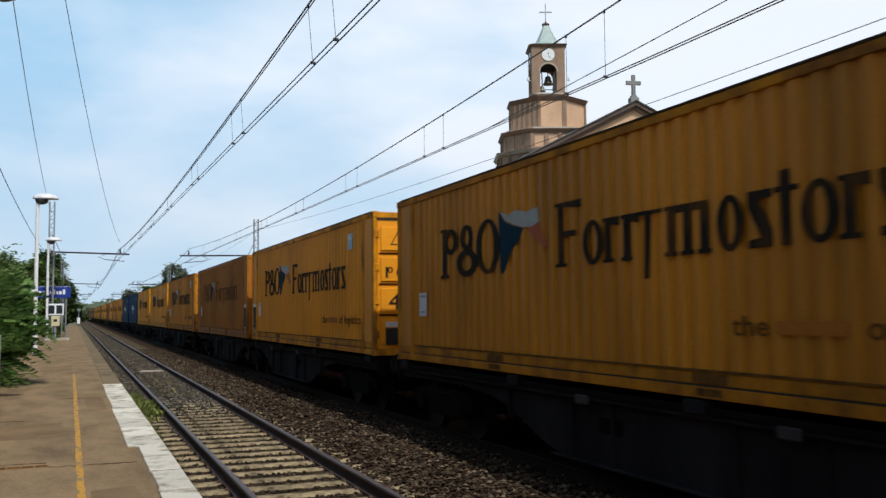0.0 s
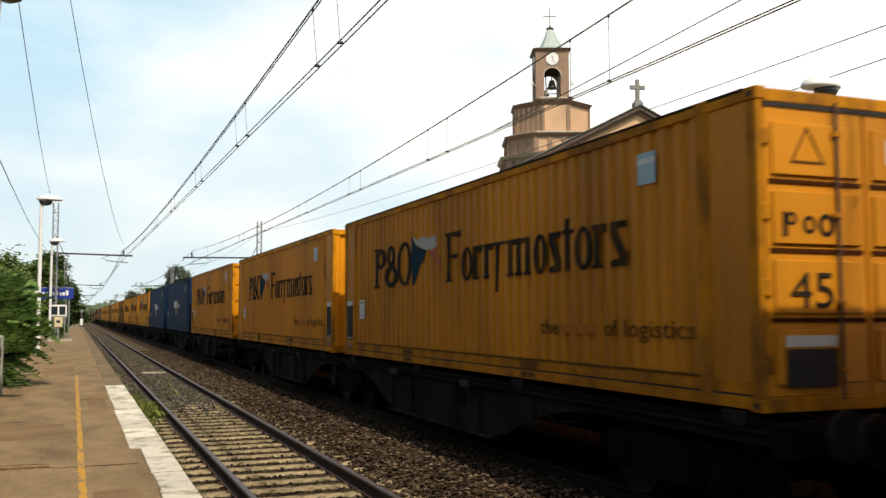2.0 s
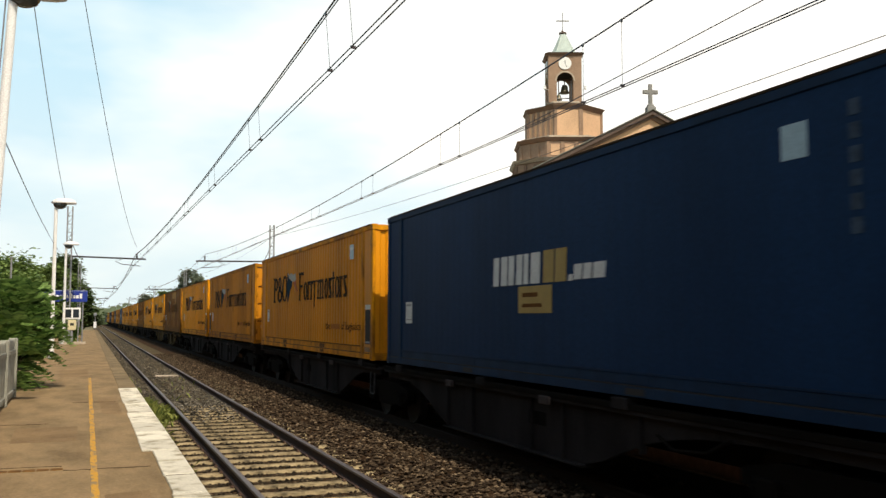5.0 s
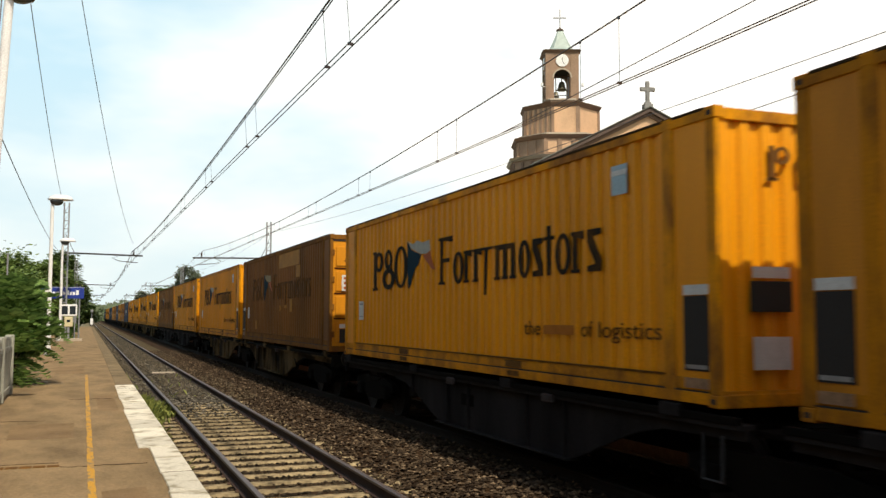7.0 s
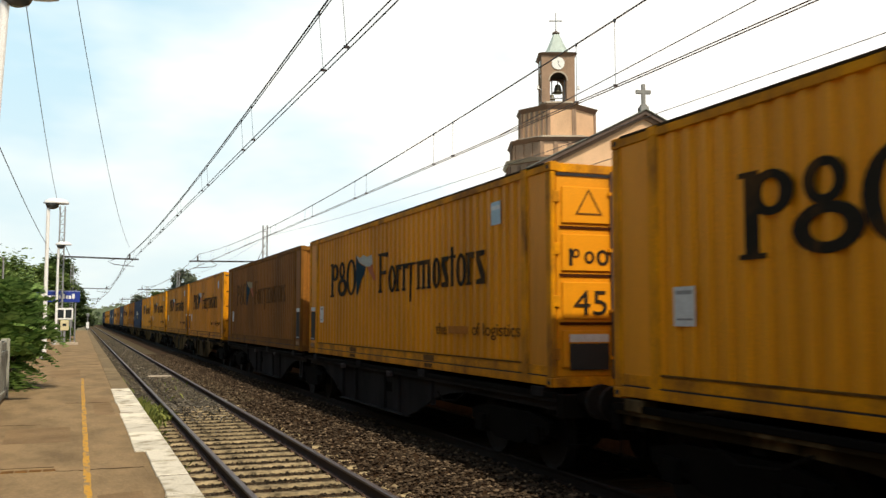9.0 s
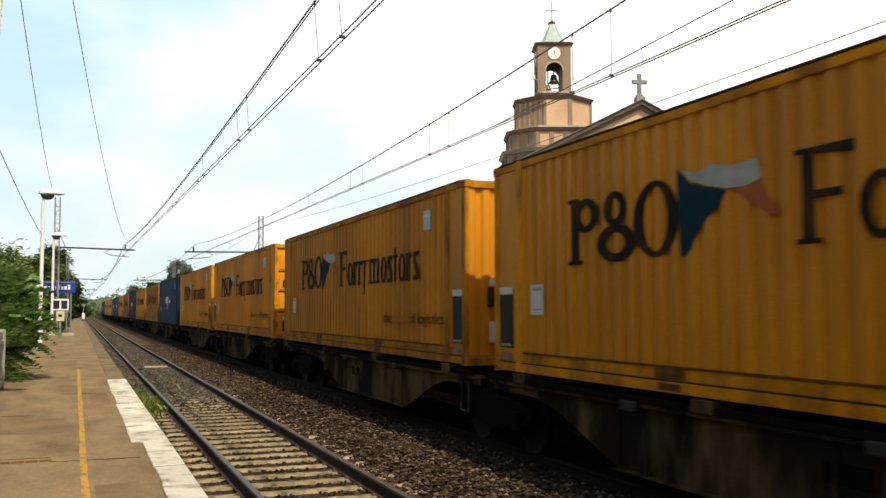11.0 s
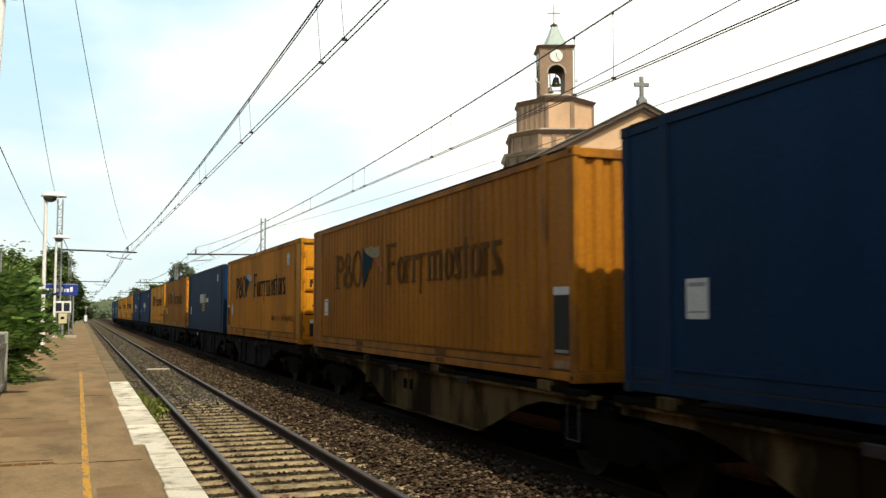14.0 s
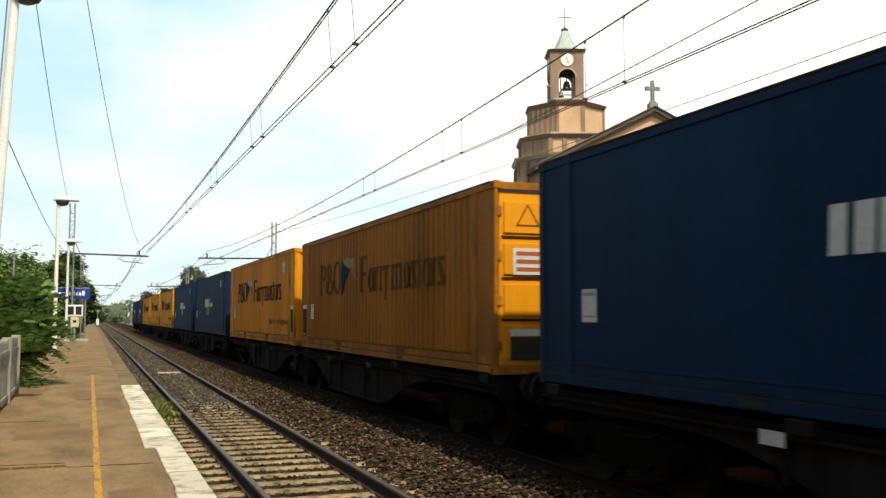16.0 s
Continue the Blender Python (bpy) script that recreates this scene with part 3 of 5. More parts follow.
def painted_word(c, text, x, y0, y1, z, size, mat, name):
    """A readable word on the near side, reading along falling y from y0 to y1."""
    cu = bpy.data.curves.new(name, "FONT")
    cu.body, cu.size, cu.extrude = text, size, 0.003
    tmp = new(name, cu)
    bpy.context.view_layer.update()
    me = bpy.data.meshes.new_from_object(tmp.evaluated_get(bpy.context.evaluated_depsgraph_get()))
    bpy.data.objects.remove(tmp)
    wide = max(v.co.x for v in me.vertices) - min(v.co.x for v in me.vertices)
    me.materials.clear()
    me.materials.append(mat)
    ob = new(name, me)
    ob.parent = c
    ob.matrix_basis = pose(x - 0.003, y0, z, 90, 0, -90) @ Matrix.Diagonal(((y0 - y1) / wide, 1, 1, 1))
    return ob


def wordmark(c, x, mark, plain=False):
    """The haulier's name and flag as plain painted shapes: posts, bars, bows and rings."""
    t = 0.006
    low, mid, top = 1.41, 1.92, 2.21

    def ring(yc, zc, ry, rz, iy, iz, s, lift=0.001):
        s.annulus("x", yc, zc, ry, rz, iy, iz, x - t - lift, x, 26)

    def outline(pts, s, lift=0.0):
        s.slab(pts, "x", x - t - lift, x)

    # three large shapes: a post with a solid disc, two stacked rings, a tall ring
    a = Shape()
    outline([(11.53, low), (11.53, low + 0.05), (11.45, low + 0.05), (11.45, top - 0.05), (11.53, top - 0.05), (11.53, top), (11.26, top), (11.26, low + 0.05), (11.17, low + 0.05), (11.17, low)], a)
    ring(11.10, 1.99, 0.29, 0.205, 0.12, 0.13, a)
    part("emblem_shape", a, mark, c)
    b = Shape()
    ring(10.46, 2.01, 0.24, 0.20, 0.11, 0.12, b)
    ring(10.44, 1.62, 0.40, 0.215, 0.20, 0.12, b, 0.002)
    part("emblem_shape", b, mark, c)
    o = Shape()
    ring(9.66, 1.82, 0.41, 0.405, 0.22, 0.345, o)
    part("emblem_shape", o, mark, c)
    # waving flag of three coloured fields
    navy = Shape().slab([(9.27, 2.29), (9.05, 2.12), (8.84, 2.06), (8.50, 1.99), (8.62, 1.84), (8.80, 1.75), (8.95, 1.63), (9.06, 1.46), (9.16, 1.39), (9.22, 1.42)], "x", x - t, x)
    white = Shape().slab([(9.22, 2.28), (8.96, 2.21), (8.70, 2.26), (8.42, 2.20), (8.08, 2.23), (8.02, 2.04), (8.20, 1.99), (8.50, 2.00), (8.80, 2.07), (9.04, 2.14)], "x", x - t, x)
    red = Shape().slab([(8.40, 1.97), (8.20, 1.98), (8.02, 2.03), (7.95, 1.88), (7.78, 1.70), (7.90, 1.69), (8.10, 1.80), (8.26, 1.88)], "x", x - t, x)
    part("flag_field", navy, NAVY_MARK, c)
    part("flag_field", white, FLAG_WHITE if mark is BLACK_MARK else DULL_WHITE, c)
    part("flag_field", red, RED_MARK, c)

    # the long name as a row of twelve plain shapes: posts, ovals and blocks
    foot = 0.045

    def tall_post(y0, y1, s):
        p, q = y0 - 0.08, y0 - 0.22
        outline([(p + 0.07, low), (p + 0.07, low + foot), (p, low + foot), (p, top - foot), (y0, top - foot), (y0, top), (y1, top), (y1, top - 0.10), (q, top - 0.06), (q, 1.85), (y1 + 0.14, 1.85), (y1 + 0.14, 1.78), (q, 1.78), (q, low + foot), (q - 0.07, low + foot), (q - 0.07, low)], s)

    def oval(y0, y1, s):
        ring((y0 + y1) / 2, 1.665, (y0 - y1) / 2, 0.265, (y0 - y1) / 2 - 0.11, 0.20, s)

    def short_post(y0, y1, s):
        p, q = y0 - 0.06, y0 - 0.18
        outline([(p + 0.05, low), (p + 0.05, low + foot), (p, low + foot), (p, mid - foot), (p + 0.05, mid - foot), (p + 0.05, mid), (y1 + 0.02, mid), (y1 + 0.02, mid - 0.11), (q, mid - 0.08), (q, low + foot), (q - 0.05, low + foot), (q - 0.05, low)], s)

    def long_post(y0, y1, s):
        ym = (y0 + y1) / 2
        outline([(y0, mid), (y1 + 0.02, mid), (y1 + 0.02, mid - foot), (ym - 0.03, mid - foot), (ym + 0.02, 1.20), (ym + 0.12, 1.20), (ym + 0.09, mid - foot), (y0, mid - foot)], s)

    def comb(y0, y1, s):
        step = (y0 - y1 - 0.20) / 2
        pts = [(y0, mid), (y0, mid - foot), (y0 - 0.05, mid - foot)]
        for k in range(3):
            p = y0 - 0.05 - step * k
            if k:
                pts.append((p, mid - 0.08))
            pts += [(p, low + foot), (p + 0.05, low + foot), (p + 0.05, low), (p - 0.165, low), (p - 0.165, low + foot), (p - 0.115, low + foot)]
            pts.append((p - 0.115, mid - 0.08))
        pts[-1] = (pts[-1][0], mid)
        outline(pts, s)

    def slanted_block(y0, y1, s):
        outline([(y0, mid), (y1, mid), (y1, mid - 0.07), (y0 - 0.14, mid - 0.09), (y1, 1.56), (y1, low), (y0, low), (y0, low + 0.07), (y1 + 0.14, low + 0.09), (y0, mid - 0.15)], s)

    def crossed_post(y0, y1, s):
        p, q = y0 - 0.08, y0 - 0.19
        outline([(p, low), (p, mid - 0.05), (y0, mid - 0.05), (y0, mid), (p, mid), (p, 2.06), (q, 2.06), (q, mid), (y1, mid), (y1, mid - 0.05), (q, mid - 0.05), (q, low)], s)

    for make, y0, y1 in ((tall_post, 7.60, 6.94), (oval, 6.91, 6.47), (short_post, 6.47, 6.09), (short_post, 6.09, 5.71), (long_post, 5.76, 5.28), (comb, 5.26, 4.52),
                         (oval, 4.42, 4.05), (slanted_block, 3.98, 3.67), (crossed_post, 3.64, 3.34), (oval, 3.32, 2.91), (short_post, 2.92, 2.56), (slanted_block, 2.50, 2.17)):
        s = Shape()
        make(y0, y1, s)
        part("name_shape", s, mark, c)
    # the slogan: one red word is too worn to read
    if not plain:
        painted_word(c, "the", x, 4.24, 3.76, 0.63, 0.27, FADED_MARK, "slogan_word")
        part("slogan_word", plate(x, 2.84, 3.66, 0.645, 0.765, t), RED_FAINT, c, "faded red word")
        painted_word(c, "of", x, 2.67, 2.40, 0.63, 0.27, FADED_MARK, "slogan_word")
        painted_word(c, "logistics", x, 2.27, 0.99, 0.63, 0.27, FADED_MARK, "slogan_word")


def blue_mark(c, x):
    t = 0.006
    for y0, y1, z0, z1, m in ((8.45, 8.26, 1.36, 1.78, WHITE_MARK), (8.18, 7.97, 1.36, 1.78, WHITE_MARK), (7.92, 7.74, 1.36, 1.78, WHITE_MARK), (7.66, 7.47, 1.36, 1.78, WHITE_MARK),
                              (7.42, 7.28, 1.36, 1.78, WHITE_MARK), (7.20, 6.92, 1.36, 1.78, WHITE_MARK),
                              (6.82, 6.52, 1.36, 1.79, LABEL_DULL), (6.48, 6.18, 1.36, 1.79, LABEL_DULL), (6.12, 6.02, 1.36, 1.44, WHITE_MARK), (5.98, 5.78, 1.37, 1.56, WHITE_MARK), (5.74, 5.54, 1.37, 1.56, WHITE_MARK), (5.50, 5.22, 1.37, 1.56, WHITE_MARK)):
        s = Shape().slab([(y1, z0), (y0, z0), (y0 - 0.03, z1), (y1 - 0.03, z1)], "x", x - t, x)
        part("name_shape", s, m, c)
    part("yellow_label", plate(x, 6.57, 7.58, 0.96, 1.33, t), LABEL_DULL, c, "square yellow label")
    for k in range(2):
        part("label_bar", plate(x - t, 6.85 + 0.12 * k, 7.45, 1.04 + 0.14 * k, 1.09 + 0.15 * k, 0.003), FADED_MARK, c)


def container(paint, doors, label, name="container"):
    body = {"yellow": YELLOW, "bright": BRIGHT, "dirty": DIRTY, "ochre": OCHRE, "orange": ORANGE, "blue": BLUE}[paint]
    rail = {"yellow": YELLOW_RAIL, "bright": YELLOW_RAIL, "dirty": DIRTY_RAIL, "ochre": OCHRE_RAIL, "orange": ORANGE_RAIL, "blue": BLUE_RAIL}[paint]
    leaf = YELLOW if paint == "orange" else DIRTY if paint == "ochre" else body
    mark = {"yellow": BLACK_MARK, "bright": BLACK_MARK, "dirty": BLACK_MARK, "ochre": FADED_MARK, "orange": FADED_MARK, "blue": WHITE_MARK}[paint]
    c = thing(name, label, "shipping container", "containers on the train")
    for out in (-1, 1):
        x = out * (HALF - 0.02)
        if out < 0:
            s = corrugated(0.90, LENGTH - 0.90, 0.27, HEIGHT - 0.10, x, out, depth=0.0012 if paint == "blue" else 0.036 if paint in ("yellow", "bright", "dirty") else 0.028)
            for y0, y1 in ((0.13, 0.72), (LENGTH - 0.72, LENGTH - 0.13)):
                s.add([(x, y0, 0.27), (x, y1, 0.27), (x, y1, HEIGHT - 0.1), (x, y0, HEIGHT - 0.1)], [(0, 1, 2, 3)])
        else:
            s = corrugated(0.13, LENGTH - 0.13, 0.27, HEIGHT - 0.10, x, out, 0.6)
        part("side_panel", s, body, c)
        a, b = sorted((out * HALF, out * (HALF - 0.07)))
        part("top_rail", Shape().box(a, b, 0.16, LENGTH - 0.16, HEIGHT - 0.11, HEIGHT - 0.015, 0.012), rail, c)
        # thin dark outline strip added on top of the rail
        part("roof_edge", Shape().box(a - 0.003, b + 0.003, 0.18, LENGTH - 0.18, HEIGHT - 0.014, HEIGHT + 0.012), EDGE_DARK, c, "dark line along the roof edge")
        low = Shape().box(a + 0.012 * (out < 0), b - 0.012 * (out > 0), 0.16, LENGTH - 0.16, 0.15, 0.272, 0.01)
        part("bottom_rail", low, rail, c)
        e, g = sorted((out * (HALF - 0.002), out * (HALF - 0.03)))
        # foot of the sheet: shadow line and dirt painted as one dark strip
        part("dirt_line", Shape().box(e, g, 0.90, LENGTH - 0.90, 0.274, 0.296), RUST_DARK if paint != "blue" else BLUE_RAIL, c, "dark line of dirt and painted shade along the lower rail")
        part("rail_gap", Shape().box(e, g, 0.16, LENGTH - 0.16, 0.136, 0.149), DARK_VOID, c)
        part("lower_flange", Shape().box(a, b, 0.16, LENGTH - 0.16, 0.02, 0.135, 0.012), rail, c)
        for y in (0.71, LENGTH - 0.90):
            part("stacking_post", Shape().box(a - 0.004 * (out < 0), b, y, y + 0.19, 0.02, HEIGHT - 0.004, 0.02), rail, c)
            part("corner_casting", Shape().box(a - 0.006, b + 0.006, y - 0.01, y + 0.18, HEIGHT - 0.10, HEIGHT + 0.006, 0.012), rail, c)
        for y in (0, LENGTH - 0.16):
            part("corner_post", Shape().box(a, b, y, y + 0.16, 0.12, HEIGHT - 0.12, 0.018), rail, c)
            for z in (0, HEIGHT - 0.118):
                p = part("corner_casting", Shape().box(a - 0.006, b + 0.04 * (out < 0) + 0.006, y - 0.006, y + 0.172, z, z + 0.122, 0.014), rail, c)
                xx = out * HALF
                part("casting_hole", Shape().box(xx - 0.008, xx + 0.008, y + 0.05, y + 0.12, z + 0.035, z + 0.085), DARK_VOID, p)
    # fork pockets: dark openings in the lower flange
    for y in (4.35, 9.2):
        part("fork_pocket", plate(-HALF - 0.001, y + 0.04, y + 0.42, 0.045, 0.115, 0.004), RUST_DARK if paint != "blue" else DARK_VOID, c)
        part("rust_patch", plate(-HALF + 0.006, y - 0.03, y + 0.50, 0.165, 0.262, 0.003), RUST_DARK if paint != "blue" else BLUE_RAIL, c, "dark scraped rust patch")
    part("roof", Shape().box(-HALF + 0.06, HALF - 0.06, 0.02, LENGTH - 0.02, HEIGHT - 0.05, HEIGHT - 0.02), body, c)
    part("floor", Shape().box(-HALF + 0.06, HALF - 0.06, 0.02, LENGTH - 0.02, 0.10, 0.16), rail, c)
    part("front_panel", corrugated_end(-HALF + 0.07, HALF - 0.07, 0.12, HEIGHT - 0.1, LENGTH - 0.03 if doors else 0.03, 1 if doors else -1), body, c)
    back = LENGTH - 0.04 if not doors else 0.05
    part("back_panel", Shape().box(-HALF + 0.07, HALF - 0.07, back - 0.01, back + 0.01, 0.12, HEIGHT - 0.1), body, c)
    for z0, z1 in ((0.0, 0.13), (HEIGHT - 0.13, HEIGHT - 0.01)):
        for y in (0.005, LENGTH - 0.115):
            part("end_beam", Shape().box(-HALF + 0.07, HALF - 0.07, y, y + 0.11, z0, z1, 0.012), rail, c)
    if doors:
        for side in (-1, 1):
            a, b = sorted((side * 0.012, side * (HALF - 0.08)))
            d = part("door", Shape().box(a, b, 0.012, 0.05, 0.14, HEIGHT - 0.14, 0.01), leaf, c, "tall steel door leaf")
            for k in range(4):
                z = 0.20 + 0.625 * k
                part("door_panel", Shape().box(a + 0.07, b - 0.07, -0.014, 0.013, z + 0.05, z + 0.53, 0.015), leaf, d)
                if k:
                    part("panel_joint", Shape().box(a + 0.04, b - 0.04, 0.0, 0.014, z - 0.028, z + 0.012), JOINT, d)
            xx = side * 0.37
            rod = part("locking_bar", Shape().tube((xx, -0.035, 0.10), (xx, -0.035, HEIGHT - 0.10), 0.017), RUST, d)
            for z in (0.35, 0.95, 1.75, 2.5):
                part("bracket", Shape().box(xx - 0.05, xx + 0.05, -0.05, 0.015, z, z + 0.05, 0.008), rail, rod)
            for k in range(4):
                xx = side * (HALF - 0.075)
                part("hinge", Shape().box(xx - 0.045, xx + 0.045, -0.012, 0.03, 0.35 + 0.68 * k, 0.50 + 0.68 * k, 0.01), rail, d)
        y = -0.022
        # warning triangle, haulier's mark as plain shapes, size number, data plate
        tri = Shape()
        pts = [(-0.90, 2.24), (-0.50, 2.24), (-0.70, 2.58)]
        inn = [(-0.865, 2.26), (-0.535, 2.26), (-0.70, 2.545)]
        for k in range(3):
            j = (k + 1) % 3
            tri.slab([pts[k], pts[j], inn[j], inn[k]], "y", y, y + 0.006)
        lab = FADED_MARK if paint != "blue" else LABEL_YELLOW
        part("warning_triangle", tri, lab, c)
        # shadow below the header beam, laid on as a dark strip
        part("header_joint", Shape().box(-HALF + 0.08, HALF - 0.08, -0.002, 0.012, HEIGHT - 0.175, HEIGHT - 0.135), DARK_VOID, c)
        if paint in ("ochre", "orange"):
            part("red_white_notice", Shape().box(-0.95, -0.45, y, y + 0.006, 1.50, 1.90), WHITE_MARK, c, "red and white notice")
            for k in range(3):
                part("notice_bar", Shape().box(-0.90, -0.50, y - 0.004, y, 1.55 + 0.12 * k, 1.61 + 0.12 * k), RED_MARK, c)
        else:
            small = Shape().box(-1.0, -0.95, y, y + 0.006, 1.57, 1.79)
            for u, w in ((-0.90, 0.055), (-0.70, 0.075), (-0.50, 0.095)):
                small.annulus("y", u, 1.68 + (0.05 if w < 0.06 else 0), w, w * 1.1, w * 0.5, w * 0.7, y, y + 0.006, 14)
            part("emblem_shape", small, mark, c)
            cu = bpy.data.curves.new("size_number", "FONT")
            cu.body, cu.size, cu.extrude, cu.align_x = "45", 0.46, 0.003, "CENTER"
            tmp = new("size_number", cu)
            bpy.context.view_layer.update()
            me = bpy.data.meshes.new_from_object(tmp.evaluated_get(bpy.context.evaluated_depsgraph_get()))
            bpy.data.objects.remove(tmp)
            me.materials.clear()
            me.materials.append(BLACK_MARK if paint != "blue" else WHITE_MARK)
            num = new("size_number", me)
            num.parent = c
            num.matrix_basis = pose(-0.68, y, 0.93, 90, 0, 0) @ Matrix.Diagonal((1.15, 1, 1, 1))
        part("data_plate", Shape().box(-1.0, -0.42, y, y + 0.006, 0.58, 0.68), WHITE_MARK, c)
        part("vent_box", Shape().box(-1.0, -0.42, y - 0.004, y + 0.006, 0.22, 0.56, 0.01), DARK_VOID, c)
        part("white_notice", Shape().box(0.25, 0.55, y, y + 0.006, 2.28, 2.52), WHITE_MARK, c)
    xs = -HALF + 0.018
    if paint == "blue":
        blue_mark(c, xs)
        part("sticker", plate(xs, 1.88, 2.2, 2.25, 2.56, 0.005), BLUE_STICKER, c, "pale blue square sticker")
    else:
        wordmark(c, xs, mark, plain=paint in ("ochre", "orange"))
        if paint in ("yellow", "bright", "dirty"):
            st = part("sticker", plate(xs, 1.60, 1.93, 2.26, 2.60, 0.005), BLUE_STICKER, c, "pale blue square sticker")
            part("sticker_band", plate(xs - 0.005, 1.60, 1.93, 2.48, 2.54, 0.003), WHITE_MARK, st)
    if paint == "ochre" and doors:
        for y0, y1, z0, z1 in ((3.7, 6.7, 2.36, 2.79), (3.55, 4.1, 2.0, 2.34), (4.6, 4.95, 1.0, 1.38), (5.4, 5.75, 1.12, 1.22), (6.3, 6.5, 1.05, 1.2), (10.6, 10.9, 0.42, 0.72)):
            part("paint_patch", plate(xs, y0, y1, z0, z1, 0.002), PATCH, c, "patch of fresher yellow paint")
    if paint == "blue":
        for k in range(6):
            part("code_bar", plate(xs, 1.30, 1.42, 1.55 + 0.19 * k, 1.68 + 0.19 * k, 0.004), FADED_CODE, c)
        part("height_mark", Shape().slab([(0.66, 2.42), (0.94, 2.42), (0.80, 2.68)], "x", -HALF - 0.012, -HALF - 0.006), FADED_CODE, c, "faded triangle mark")
    dp = part("data_plate", plate(xs, 12.22, 12.57, 0.80, 1.20, 0.005), WHITE_MARK, c, "white data plate")
    for k in range(2):
        part("plate_bar", plate(xs - 0.005, 12.26, 12.53, 0.86 + 0.26 * k, 0.88 + 0.28 * k, 0.002), GREY_STEEL, dp)
    # recess with a ladder next to the coupled neighbour
    y0 = 0.14 if not doors else LENGTH - 0.60
    if paint != "blue":
        part("recess", plate(xs, y0, y0 + 0.42, 0.34, 1.08, 0.010), DARK_VOID, c, "dark recess with a step")
        part("recess_label", plate(xs, y0, y0 + 0.42, 1.09, 1.19, 0.012), WHITE_MARK, c)
        part("sill_plate", plate(xs - 0.01, y0 + 0.02, y0 + 0.40, 0.17, 0.27, 0.012), PALE_RUST, c, "pale rubbed steel sill")
        part("recess_step", plate(xs - 0.01, y0 + 0.04, y0 + 0.38, 0.36, 0.40, 0.010), GREY_STEEL, c)
    if not doors and paint in ("yellow", "bright", "dirty"):
        y = -0.016
        sh = Shape().box(-0.62, -0.55, y, y + 0.006, 2.22, 2.56).box(-0.66, -0.51, y, y + 0.006, 2.21, 2.245)
        sh.annulus("y", -0.46, 2.47, 0.10, 0.09, 0.045, 0.055, y, y + 0.006, 14)
        sh.annulus("y", -0.16, 2.39, 0.13, 0.17, 0.06, 0.12, y, y + 0.006, 16)
        part("emblem_shape", sh, FADED_MARK, c)
        part("end_label", Shape().box(-0.85, -0.40, y, y + 0.006, 1.25, 1.36), WHITE_MARK, c)
        part("vent_box", Shape().box(-0.88, -0.38, y - 0.01, y + 0.006, 0.92, 1.22, 0.01), DARK_VOID, c)
        part("end_plate", Shape().box(-0.85, -0.40, y, y + 0.006, 0.36, 0.68), WHITE_MARK, c)
    return c


def wheelset():
    s = Shape()
    for side in (-1, 1):
        a = side * 0.685
        prof = [(0.10, 0), (0.12, 0.04), (0.40, 0.03), (0.46, 0.0), (0.462, 0.10), (0.49, 0.105), (0.49, 0.135), (0.40, 0.12), (0.12, 0.13), (0.10, 0.14)]
        n = 20
        v = []
        for r, d in prof:
            xx = side * 0.82 - side * d
            v += [(xx, r * math.cos(2 * math.pi * i / n), r * math.sin(2 * math.pi * i / n)) for i in range(n)]
        f = []
        for j in range(len(prof) - 1):
            f += [(j * n + i, j * n + (i + 1) % n, (j + 1) * n + (i + 1) % n, (j + 1) * n + i) for i in range(n)]
        f += [tuple(range(n)), tuple(range((len(prof) - 1) * n, len(prof) * n))]
        s.add(v, f)
    s.tube((-1.0, 0, 0), (1.0, 0, 0), 0.085, n=10)
    return s.mesh("wheelset", WHEEL_STEEL)


